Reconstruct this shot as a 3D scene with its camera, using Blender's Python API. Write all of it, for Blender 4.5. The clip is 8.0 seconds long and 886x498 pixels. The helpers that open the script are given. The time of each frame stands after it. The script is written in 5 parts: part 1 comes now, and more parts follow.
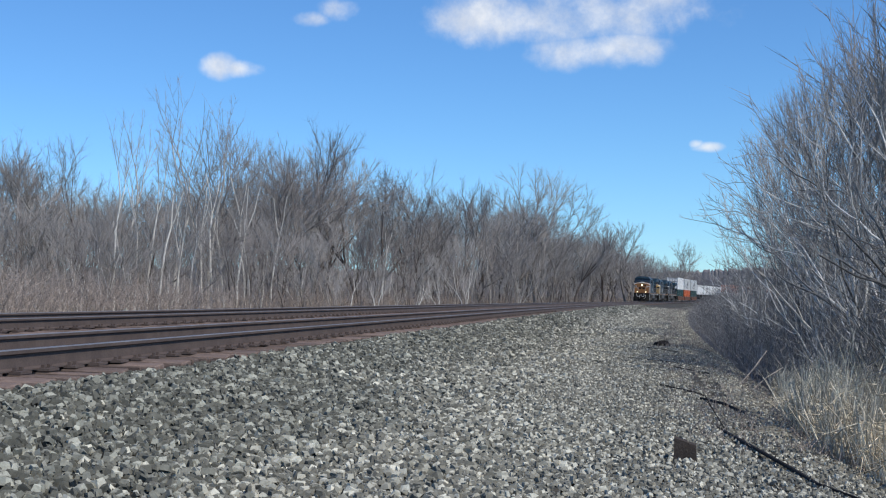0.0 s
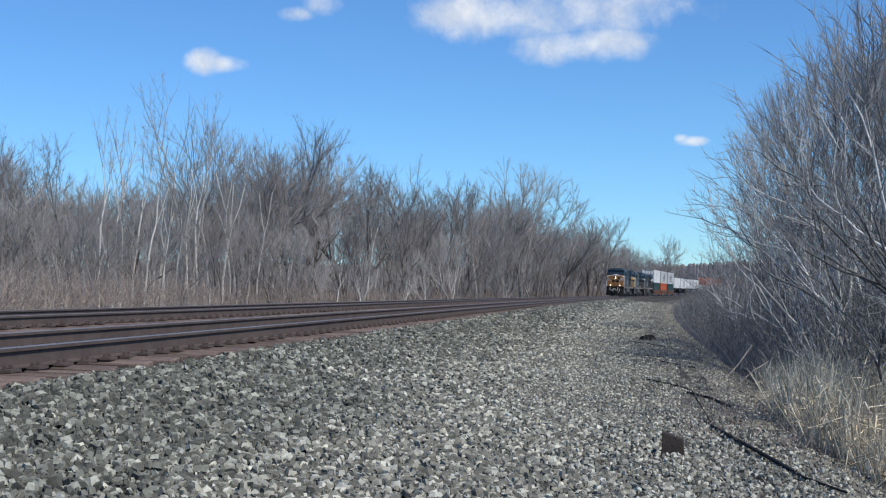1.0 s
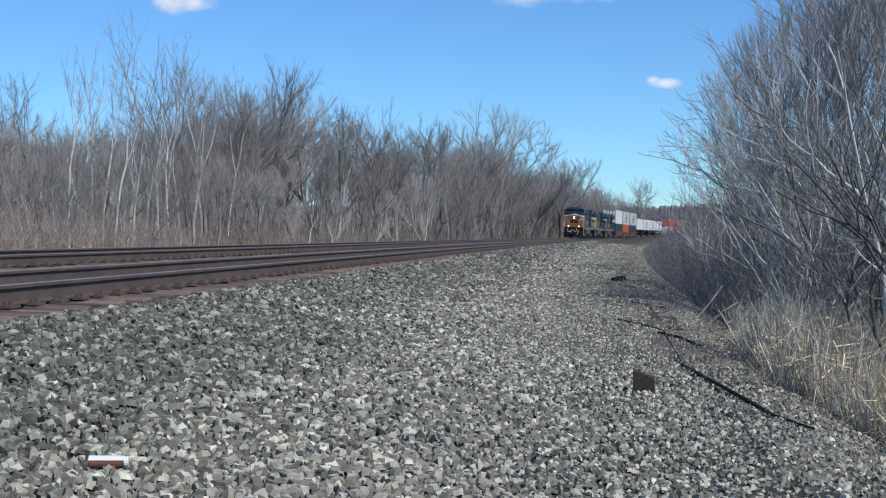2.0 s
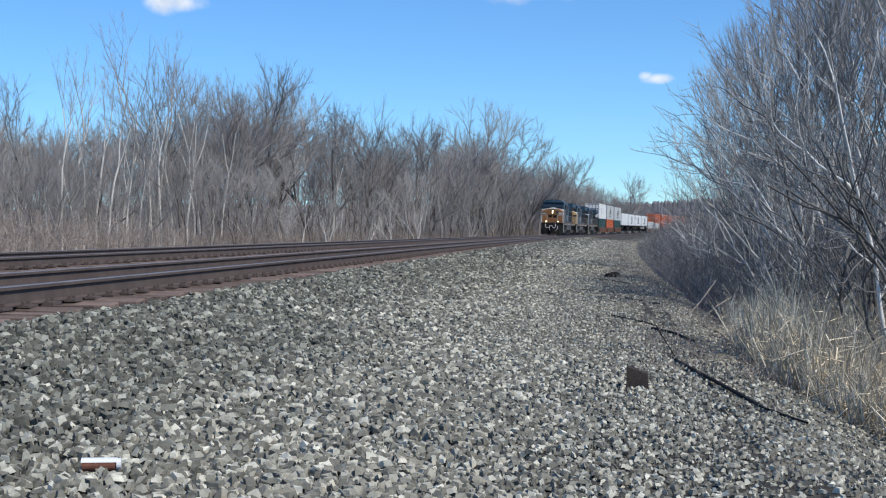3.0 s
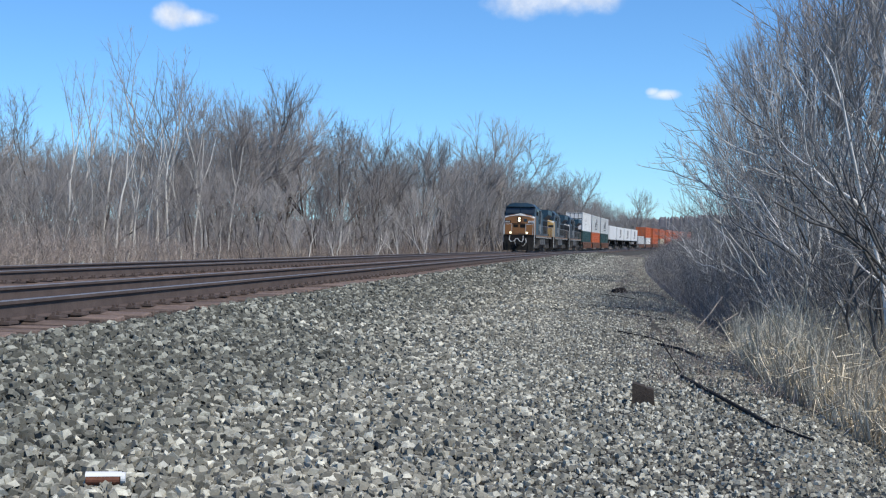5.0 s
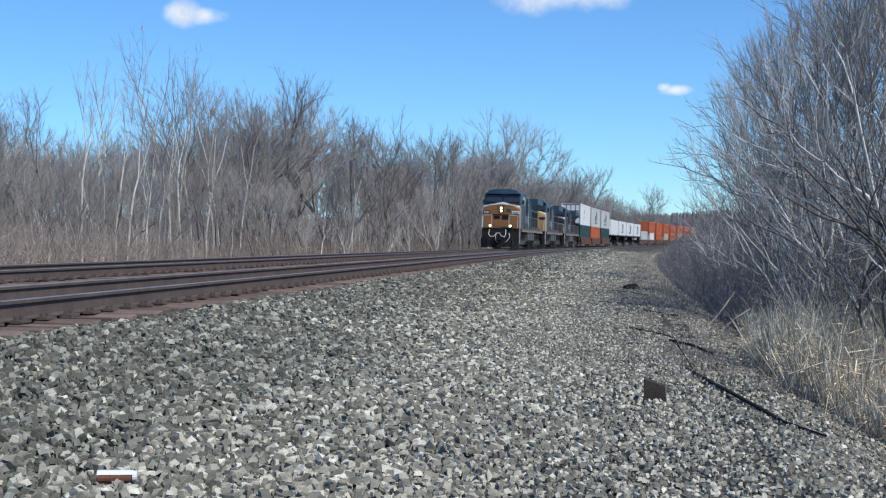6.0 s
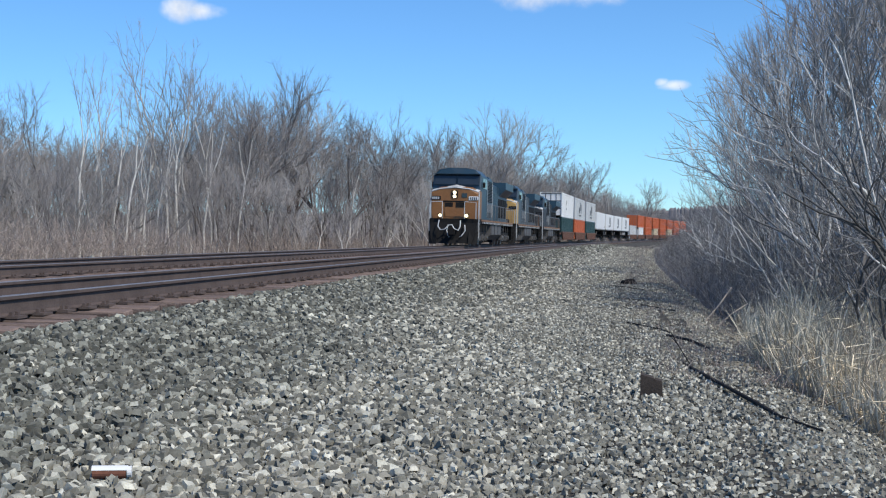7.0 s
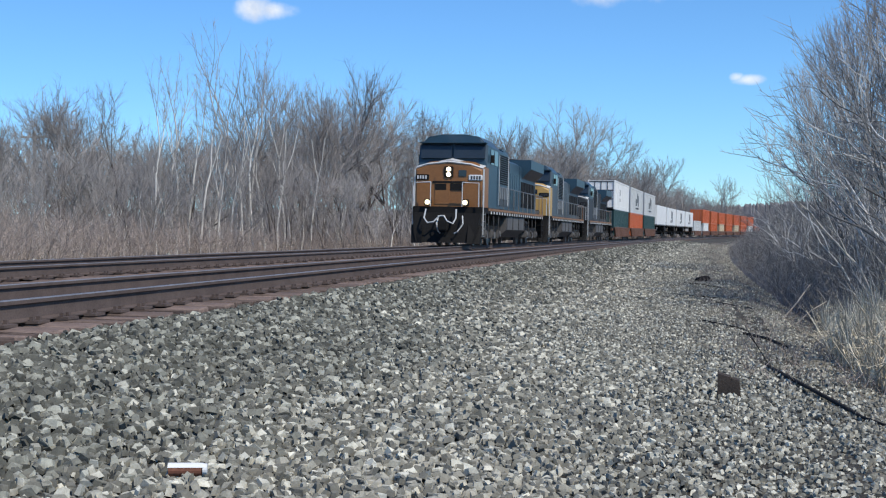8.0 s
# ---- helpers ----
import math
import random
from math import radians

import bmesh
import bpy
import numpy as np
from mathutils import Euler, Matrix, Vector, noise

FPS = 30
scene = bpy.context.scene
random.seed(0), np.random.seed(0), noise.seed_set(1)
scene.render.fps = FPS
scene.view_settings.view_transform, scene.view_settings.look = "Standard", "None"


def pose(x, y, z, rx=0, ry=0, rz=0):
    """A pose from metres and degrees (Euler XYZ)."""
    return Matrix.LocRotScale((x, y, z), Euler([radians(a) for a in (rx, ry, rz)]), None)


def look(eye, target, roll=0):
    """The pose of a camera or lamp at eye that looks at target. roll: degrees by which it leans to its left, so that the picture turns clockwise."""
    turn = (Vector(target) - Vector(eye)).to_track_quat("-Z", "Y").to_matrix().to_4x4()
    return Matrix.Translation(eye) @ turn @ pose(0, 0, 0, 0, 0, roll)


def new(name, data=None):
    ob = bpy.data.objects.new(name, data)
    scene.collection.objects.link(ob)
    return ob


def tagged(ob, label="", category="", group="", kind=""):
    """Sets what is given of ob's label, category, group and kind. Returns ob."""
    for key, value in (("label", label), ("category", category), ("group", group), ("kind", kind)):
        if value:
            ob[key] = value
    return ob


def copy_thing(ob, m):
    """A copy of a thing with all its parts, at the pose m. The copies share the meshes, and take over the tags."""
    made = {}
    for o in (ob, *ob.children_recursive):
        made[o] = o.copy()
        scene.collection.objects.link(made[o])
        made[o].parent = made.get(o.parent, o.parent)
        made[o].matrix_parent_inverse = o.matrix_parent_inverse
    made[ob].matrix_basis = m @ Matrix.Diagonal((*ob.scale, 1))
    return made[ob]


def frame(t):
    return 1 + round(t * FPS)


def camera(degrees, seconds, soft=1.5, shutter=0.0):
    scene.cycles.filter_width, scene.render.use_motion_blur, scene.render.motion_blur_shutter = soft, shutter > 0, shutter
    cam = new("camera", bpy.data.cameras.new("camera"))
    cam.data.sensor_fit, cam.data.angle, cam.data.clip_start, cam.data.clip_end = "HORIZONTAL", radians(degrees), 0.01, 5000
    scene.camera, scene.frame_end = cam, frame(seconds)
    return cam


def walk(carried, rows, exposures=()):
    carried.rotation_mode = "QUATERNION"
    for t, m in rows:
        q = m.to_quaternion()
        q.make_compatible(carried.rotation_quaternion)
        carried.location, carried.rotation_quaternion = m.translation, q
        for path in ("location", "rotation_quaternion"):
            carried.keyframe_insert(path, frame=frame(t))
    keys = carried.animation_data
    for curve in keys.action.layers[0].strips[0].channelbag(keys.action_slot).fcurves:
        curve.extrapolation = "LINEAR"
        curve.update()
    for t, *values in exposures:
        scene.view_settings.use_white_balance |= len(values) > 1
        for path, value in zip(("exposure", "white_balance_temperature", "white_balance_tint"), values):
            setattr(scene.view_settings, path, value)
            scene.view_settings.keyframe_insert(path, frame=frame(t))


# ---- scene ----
cam = camera(39.0, 8.0, soft=1.2)
EYE = 1.25
PATH = [
    (0.0, 0.040, 0.040, -0.007, 92.350, -0.000, 0.100),
    (0.3, 0.030, 0.020, -0.003, 91.889, 0.000, 0.371),
    (0.5, 0.024, 0.010, 0.008, 93.038, -0.182, 0.119),
    (0.8, 0.018, 0.000, 0.006, 92.930, -0.100, -0.636),
    (1.0, 0.014, -0.016, 0.008, 92.113, 0.238, -0.553),
    (1.5, 0.003, -0.030, 0.010, 91.014, 0.238, -1.383),
    (1.8, 0.001, -0.026, 0.000, 91.134, 0.300, -1.502),
    (2.0, 0.000, -0.025, -0.010, 89.443, 0.156, -1.837),
    (2.2, 0.006, -0.020, -0.010, 89.491, 0.551, -1.745),
    (3.3, 0.014, -0.020, -0.007, 89.309, 0.753, -2.153),
    (3.5, 0.014, -0.021, -0.005, 89.498, 0.676, -1.861),
    (4.0, 0.015, -0.025, -0.004, 89.960, 0.531, -1.375),
    (4.5, 0.020, -0.025, -0.009, 90.017, 0.423, -1.484),
    (4.7, 0.020, -0.022, -0.008, 90.082, 0.486, -1.770),
    (5.8, 0.024, -0.020, -0.008, 89.794, 0.780, -1.637),
    (6.0, 0.029, -0.018, -0.005, 89.887, 0.794, -1.277),
    (6.5, 0.038, -0.006, -0.006, 89.762, 0.919, -1.438),
    (7.0, 0.042, -0.003, -0.008, 89.672, 0.844, -1.371),
    (7.5, 0.040, 0.004, -0.010, 89.037, 0.938, -0.737),
    (7.7, 0.036, 0.020, -0.006, 88.939, 0.850, -0.336),
    (8.0, 0.031, 0.050, -0.004, 89.585, 0.955, 1.914),
]
walk(cam, [(t, pose(x, y, EYE + z, a, b, c)) for t, x, y, z, a, b, c in PATH],
     exposures=((0.0, -0.12), (1.5, -0.14), (2.2, -0.10), (3.5, 0.0), (8.0, 0.0)))

# ---- light: a clear spring day, sun high behind the viewer's right shoulder ----
SUN_ELEVATION, SUN_BEARING = 47.0, 134.0      # bearing clockwise from +y
SUN_WAY = Vector((math.sin(radians(SUN_BEARING)) * math.cos(radians(SUN_ELEVATION)),
                  math.cos(radians(SUN_BEARING)) * math.cos(radians(SUN_ELEVATION)),
                  math.sin(radians(SUN_ELEVATION))))
sun = new("sun", bpy.data.lights.new("sun", "SUN"))
sun.data.energy, sun.data.angle, sun.data.color = 4.1, radians(0.53), (1.0, 0.94, 0.84)
sun.matrix_world = look(SUN_WAY * 50, (0, 0, 0))


class Nodes:
    """A short way to write node trees."""

    def __init__(self, tree):
        self.tree = tree
        tree.nodes.clear()

    def add(self, kind, ins=None):
        n = self.tree.nodes.new(kind)
        for key, value in (ins or {}).items():
            self.put(n.inputs[key], value)
        return n

    def put(self, socket, value):
        if isinstance(value, bpy.types.NodeSocket):
            self.tree.links.new(value, socket)
        elif isinstance(value, bpy.types.Node):
            self.tree.links.new(value.outputs[0], socket)
        else:
            socket.default_value = value

    def math(self, op, a, b=0.0, c=0.0, clamp=False):
        n = self.add("ShaderNodeMath", {0: a, 1: b, 2: c})
        n.operation, n.use_clamp = op, clamp
        return n.outputs[0]

    def mix(self, fac, a, b, blend="MIX"):
        n = self.add("ShaderNodeMix")
        n.data_type, n.blend_type = "RGBA", blend
        self.put(n.inputs[0], fac), self.put(n.inputs[6], a), self.put(n.inputs[7], b)
        return n.outputs[2]

    def noise(self, vec, scale, detail=4.0, rough=0.6):
        return self.add("ShaderNodeTexNoise", {"Vector": vec, "Scale": scale, "Detail": detail, "Roughness": rough}).outputs[0]

    def ramp(self, fac, lo, hi):
        n = self.add("ShaderNodeMapRange", {0: fac, 1: lo, 2: hi, 3: 0.0, 4: 1.0})
        n.interpolation_type = "SMOOTHSTEP"
        return n.outputs[0]


def make_sky():
    world = bpy.data.worlds.new("sky")
    world.use_nodes = True
    scene.world = world
    n = Nodes(world.node_tree)
    sky = n.add("ShaderNodeTexSky")
    sky.sky_type, sky.sun_disc = "NISHITA", False
    sky.sun_elevation, sky.sun_rotation = radians(SUN_ELEVATION), radians(SUN_BEARING)
    sky.altitude, sky.air_density, sky.dust_density, sky.ozone_density = 200.0, 1.0, 0.0, 4.0
    way = n.add("ShaderNodeTexCoord").outputs["Generated"]
    sep = n.add("ShaderNodeSeparateXYZ", {0: way})
    # fair-weather clouds by bearing and height over the horizon, in degrees
    bearing = n.math("DEGREES", n.math("ARCTAN2", sep.outputs[0], sep.outputs[1]))
    height = n.math("DEGREES", n.math("ARCSINE", sep.outputs[2]))
    warp = n.noise(way, 24.0, 7.0, 0.6)
    warp2 = n.noise(way, 9.0, 3.0, 0.5)
    total = None
    for b, h, w, v in ((2.2, 12.9, 3.6, 1.35), (5.9, 12.9, 4.2, 1.5), (9.6, 13.1, 3.4, 1.5), (5.0, 15.0, 5.5, 1.8), (7.4, 11.3, 3.8, 0.85),
                       (-5.0, 13.05, 1.1, 0.6), (-6.0, 12.7, 1.1, 0.42), (-10.3, 10.5, 0.9, 0.62), (-9.4, 10.4, 1.15, 0.42), (11.9, 6.85, 0.75, 0.26), (11.4, 7.0, 0.35, 0.22), 
                       (-48.0, 16.0, 5.0, 1.8), (40.0, 17.0, 6.0, 2.0), (75.0, 22.0, 7.0, 2.5), (-100.0, 20.0, 6.0, 2.0), (160.0, 24.0, 8.0, 3.0)):
        du = n.math("DIVIDE", n.math("SUBTRACT", bearing, b), w)
        dv = n.math("DIVIDE", n.math("SUBTRACT", height, h), v)
        r = n.math("ADD", n.math("MULTIPLY", du, du), n.math("MULTIPLY", dv, dv))
        m = n.math("SUBTRACT", 1.0, r)
        total = m if total is None else n.math("MAXIMUM", total, m)
    total = n.math("MAXIMUM", total, -2.0)
    body = n.math("ADD", total, n.math("MULTIPLY", n.math("SUBTRACT", warp, 0.5), 3.2))
    body = n.math("ADD", body, n.math("MULTIPLY", n.math("SUBTRACT", warp2, 0.5), 0.8))
    cover = n.ramp(body, -0.1, 1.8)
    shade = n.mix(n.ramp(n.noise(way, 55.0, 4.0), 0.3, 0.75), (5.8, 6.2, 6.9, 1), (7.9, 8.0, 8.1, 1))
    tint = n.mix(1.0, sky.outputs[0], (0.58, 0.90, 1.20, 1), "MULTIPLY")
    colour = n.mix(n.math("MULTIPLY", cover, 0.92), tint, shade)
    back = n.add("ShaderNodeBackground", {"Color": colour, "Strength": 0.13})
    out = n.add("ShaderNodeOutputWorld")
    n.put(out.inputs[0], back.outputs[0])


make_sky()

# ---- materials ----
PAINTS = {}


def material(name, base, other=None, rough=0.8, metal=0.0, scale=3.0, fine=40.0, bump=0.3, depth=0.01, island=0.0, each=0.0, stain=None, stain_at=(0.55, 0.7), stain_scale=1.5, stretch=None):
    """A surface of two colours mixed by a coarse and a fine grain, with a stain, relief, and change from piece to piece."""
    if name in PAINTS:
        return PAINTS[name]
    m = bpy.data.materials.new(name)
    m.use_nodes = True
    n = Nodes(m.node_tree)
    place = n.add("ShaderNodeTexCoord").outputs["Object"]
    if stretch:
        place = n.add("ShaderNodeMapping", {"Vector": place, "Scale": stretch}).outputs[0]
    coarse, grain = n.noise(place, scale, 5.0), n.noise(place, fine, 4.0, 0.65)
    other = other or tuple(c * 0.6 for c in base)
    f = n.math("ADD", n.math("MULTIPLY", n.ramp(coarse, 0.3, 0.7), 0.55), n.math("MULTIPLY", n.ramp(grain, 0.3, 0.7), 0.45))
    colour = n.mix(f, (*base, 1), (*other, 1))
    if stain:
        colour = n.mix(n.ramp(n.noise(place, stain_scale, 6.0, 0.7), *stain_at), colour, (*stain, 1))
    if island:
        r = n.add("ShaderNodeNewGeometry").outputs["Random Per Island"]
        k = n.math("ADD", 1.0 - island, n.math("MULTIPLY", n.math("POWER", r, 2.6), 3.4 * island))
        colour = n.mix(1.0, colour, n.add("ShaderNodeCombineColor", {0: k, 1: k, 2: k}).outputs[0], "MULTIPLY")
    if each:
        r = n.add("ShaderNodeObjectInfo").outputs["Random"]
        k = n.math("ADD", 1.0 - each, n.math("MULTIPLY", r, 2.0 * each))
        colour = n.mix(1.0, colour, n.add("ShaderNodeCombineColor", {0: k, 1: k, 2: k}).outputs[0], "MULTIPLY")
    bsdf = n.add("ShaderNodeBsdfPrincipled", {"Base Color": colour, "Metallic": metal, "Specular IOR Level": 0.2 if rough > 0.7 else 0.5})
    n.put(bsdf.inputs["Roughness"], n.math("ADD", rough - 0.1, n.math("MULTIPLY", grain, 0.2), clamp=True))
    if bump:
        b = n.add("ShaderNodeBump", {"Strength": bump, "Distance": depth, "Height": f})
        n.put(bsdf.inputs["Normal"], b.outputs[0])
    n.put(n.add("ShaderNodeOutputMaterial").inputs[0], bsdf.outputs[0])
    PAINTS[name] = m
    return m


def lamp_glow(name, colour, strength):
    m = bpy.data.materials.new(name)
    m.use_nodes = True
    n = Nodes(m.node_tree)
    e = n.add("ShaderNodeEmission", {"Color": (*colour, 1), "Strength": strength})
    n.put(n.add("ShaderNodeOutputMaterial").inputs[0], e.outputs[0])
    return m


# base sheet darkened in its colour to deepen the shadows between the stones
BALLAST_SHADED = material("ballast", (0.10, 0.094, 0.078), (0.03, 0.028, 0.025), 0.9, scale=3.0, fine=18.0, bump=0.9, depth=0.03, stain=(0.07, 0.06, 0.045), stain_at=(0.5, 0.68), stain_scale=0.9)
STONE = material("stone", (0.385, 0.37, 0.305), (0.225, 0.217, 0.178), 0.8, scale=14.0, fine=90.0, bump=0.3, depth=0.004, island=0.5, stain=(0.22, 0.17, 0.12), stain_at=(0.62, 0.75), stain_scale=0.6)
FRESH = material("fresh_stone", (0.245, 0.242, 0.20), (0.135, 0.134, 0.112), 0.8, scale=14.0, fine=90.0, bump=0.3, depth=0.004, island=0.5)
STONE_ONE = material("stone_one", (0.36, 0.338, 0.275), (0.22, 0.208, 0.168), 0.8, scale=14.0, fine=90.0, bump=0.3, depth=0.004, each=0.45)
BED = material("track_bed", (0.06, 0.047, 0.04), (0.022, 0.018, 0.016), 0.95, scale=1.5, fine=30.0, bump=0.9, depth=0.03)
DIRT = material("dirt", (0.27, 0.25, 0.20), (0.15, 0.135, 0.11), 0.95, scale=0.8, fine=22.0, bump=0.8, depth=0.03, stain=(0.055, 0.048, 0.042), stain_at=(0.56, 0.64), stain_scale=0.9)
STRAW = material("dead_grass", (0.30, 0.25, 0.18), (0.17, 0.135, 0.10), 0.95, scale=0.35, fine=18.0, bump=0.9, depth=0.05)
MUD = material("ditch_mud", (0.05, 0.042, 0.034), (0.025, 0.022, 0.02), 0.55, scale=1.0, fine=20.0, bump=0.5, depth=0.03)
RUST = material("rail_rust", (0.15, 0.115, 0.10), (0.085, 0.066, 0.06), 0.75, metal=0.2, scale=3.0, fine=60.0, bump=0.15, depth=0.002)
SHINE = material("rail_head", (0.34, 0.335, 0.335), (0.22, 0.212, 0.208), 0.55, metal=0.6, scale=3.0, fine=120.0, bump=0.02, depth=0.001)
TIE = material("tie_wood", (0.25, 0.185, 0.155), (0.09, 0.066, 0.055), 0.92, scale=2.0, fine=26.0, bump=0.6, depth=0.008, each=0.3, stretch=(1.0, 6.0, 6.0))
BARK_GREY = material("bark_grey", (0.33, 0.30, 0.27), (0.18, 0.16, 0.145), 0.9, scale=1.2, fine=22.0, bump=0.4, depth=0.02, each=0.22)
BARK_DARK = material("bark_dark", (0.12, 0.10, 0.09), (0.055, 0.047, 0.043), 0.9, scale=1.2, fine=22.0, bump=0.4, depth=0.02, each=0.22)
BARK_PALE = material("bark_pale", (0.74, 0.71, 0.65), (0.52, 0.49, 0.44), 0.85, scale=1.0, fine=9.0, bump=0.2, depth=0.01, each=0.15, stain=(0.12, 0.10, 0.09), stain_at=(0.62, 0.68), stain_scale=3.0)
TWIG_GREY = material("twig_grey", (0.37, 0.35, 0.33), (0.22, 0.21, 0.20), 0.9, scale=0.6, fine=8.0, bump=0.0, each=0.2)
TWIG_DARK = material("twig_dark", (0.32, 0.295, 0.277), (0.19, 0.174, 0.165), 0.9, scale=0.6, fine=8.0, bump=0.0, each=0.2)
TWIG_NEAR = material("twig_near", (0.52, 0.515, 0.50), (0.20, 0.198, 0.19), 0.8, scale=1.0, fine=14.0, bump=0.1, depth=0.004, each=0.15)
BRUSH = material("brush", (0.37, 0.31, 0.262), (0.235, 0.192, 0.165), 0.9, scale=0.15, fine=3.0, bump=0.0, island=0.25)
REED = material("reed", (0.76, 0.67, 0.50), (0.46, 0.39, 0.28), 0.8, scale=1.5, fine=30.0, bump=0.0, island=0.35)
WOODS = material("far_woods", (0.24, 0.222, 0.222), (0.16, 0.148, 0.15), 0.95, scale=0.05, fine=0.6, bump=0.3, depth=0.5)

# ---- plan: everything follows a wide curve; s runs along it, p is the distance to the viewer's left of it ----
TURN0, RADIUS = radians(8.5), 2520.0
RIGHT = Vector((math.cos(TURN0), -math.sin(TURN0)))
AHEAD = Vector((math.sin(TURN0), math.cos(TURN0)))


def plan(s, p):
    s, p = float(s), float(p)
    a = s / RADIUS
    v = RADIUS * RIGHT + (RADIUS + p) * (math.sin(a) * AHEAD - math.cos(a) * RIGHT)
    return v.x, v.y


def heading(s):
    return math.degrees(TURN0 + s / RADIUS)


PROFILE = [(-2400, -0.2), (-60, -0.2), (-9, -0.3), (-4.8, -0.5), (-3.6, -0.62), (-2.8, -0.58), (-2.2, -0.32), (-1.5, -0.08), (0, 0.0), (2.0, 0.10), (3.3, 0.30), (4.45, 0.54),
           (4.75, 0.52), (5.2, 0.51), (7.3, 0.58), (7.9, 0.64), (8.3, 0.66), (8.9, 0.70), (11.6, 0.84), (12.3, 0.70), (13.4, 0.30), (15, 0.12), (20, 0.2), (45, 0.4), (120, 1.5), (2400, 6.0)]


def ground_z(s, p):
    s, p = float(s), float(p)
    z = float(np.interp(p, [a for a, _ in PROFILE], [b for _, b in PROFILE]))
    rough = 0.02 if -1.0 < p < 12 else 0.07
    v = Vector((s * 0.45, p * 0.45, 0.3))
    return z + rough * noise.noise(v) + 0.4 * rough * noise.noise(v * 4.1)


def spot(bearing, distance):
    """A place by bearing (degrees to the right of ahead) and distance: s and p."""
    x, y = distance * math.sin(radians(bearing)), distance * math.cos(radians(bearing))
    v = Vector((x, y)) - RADIUS * RIGHT
    return math.atan2(v.dot(AHEAD), -v.dot(RIGHT)) * RADIUS, v.length - RADIUS


def link_mesh(name, verts, faces, mats, slots=None, smooth=False):
    me = bpy.data.meshes.new(name)
    me.from_pydata(verts, [], faces)
    for m in (mats if isinstance(mats, (list, tuple)) else [mats]):
        me.materials.append(m)
    if slots is not None:
        me.polygons.foreach_set("material_index", slots)
    if smooth:
        me.polygons.foreach_set("use_smooth", [True] * len(me.polygons))
    me.update()
    return me


def steps(*spans):
    out = []
    for a, b, d in spans:
        out += [float(v) for v in np.arange(a, b, d)]
    return out


def make_ground():
    ss = steps((-900, -60, 60), (-60, -8, 4), (-8, 3, 0.25), (3, 34, 0.22), (34, 90, 1.0), (90, 300, 5), (300, 900, 30), (900, 3000, 150))
    ps = steps((-1500, -100, 100), (-100, -20, 10), (-20, -5, 1.2), (-5, 6.2, 0.22), (6.2, 16, 0.4), (16, 40, 2), (40, 140, 10), (140, 1700, 120))
    verts, faces, slots = [], [], []
    for s in ss:
        for p in ps:
            verts.append((*plan(s, p), ground_z(s, p)))
    w = len(ps)
    for i in range(len(ss) - 1):
        for j in range(w - 1):
            faces.append((i * w + j, i * w + j + 1, (i + 1) * w + j + 1, (i + 1) * w + j))
            s, p = (ss[i] + ss[i + 1]) / 2, (ps[j] + ps[j + 1]) / 2
            q = p + 0.35 * noise.noise(Vector((s * 0.5, p * 0.5, 7.0))) + 0.2 * noise.noise(Vector((s * 2.0, p * 2, 2.0)))
            if q < -5.2 or q > 14.2:
                k = 3
            elif q < -2.3:
                k = 4
            elif q < -1.25 or (q < 1.3 and s > 14 and noise.noise(Vector((s * 0.18, p * 0.9, 11.0))) > 0.1):
                k = 2
            elif 4.7 < p < 7.3 or 8.7 < p < 11.7:
                k = 1
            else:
                # base sheet under the stones, with the shade of their gaps in its colour
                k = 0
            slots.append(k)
    me = link_mesh("ground", verts, faces, [BALLAST_SHADED, BED, DIRT, STRAW, MUD], slots, True)
    return tagged(new("ground", me), "grey ballast shoulder sloping into a straw-covered ditch", "ground", kind="structure")


ground = make_ground()


def part(name, bm, mat, parent, label=""):
    me = bpy.data.meshes.new(name)
    bmesh.ops.recalc_face_normals(bm, faces=bm.faces)
    bm.to_mesh(me)
    bm.free()
    me.materials.append(mat)
    ob = new(name, me)
    ob.parent = parent
    if label:
        ob["label"] = label
    return ob


def mesh_part(name, me, parent, label="", kind=""):
    ob = new(name, me)
    ob.parent = parent
    return tagged(ob, label, kind=kind)


# ---- railway: two tracks on a canted curve ----
NEAR_RAILS = ((5.25, 0.82), (6.685, 0.865))
FAR_RAILS = ((9.48, 0.965), (10.915, 1.02))
RAIL_SECTION = [(-0.076, -0.186), (0.076, -0.186), (0.076, -0.174), (0.012, -0.158), (0.009, -0.10), (0.009, -0.048), (0.037, -0.038), (0.037, -0.008),
                (0.028, 0.0), (-0.028, 0.0), (-0.037, -0.008), (-0.037, -0.038), (-0.009, -0.048), (-0.009, -0.10), (-0.012, -0.158), (-0.076, -0.174)]


def rail_mesh(p0, z0):
    ss = steps((-80, 0, 8), (0, 60, 1.5), (60, 300, 6), (300, 760, 20))
    k = len(RAIL_SECTION)
    verts = [(*plan(s, p0 + a), z0 + b) for s in ss for a, b in RAIL_SECTION]
    faces, slots = [], []
    for i in range(len(ss) - 1):
        for j in range(k):
            faces.append((i * k + j, i * k + (j + 1) % k, (i + 1) * k + (j + 1) % k, (i + 1) * k + j))
            slots.append(1 if j in (7, 8, 9) else 0)
    return link_mesh("rail", verts, faces, [RUST, SHINE], slots)


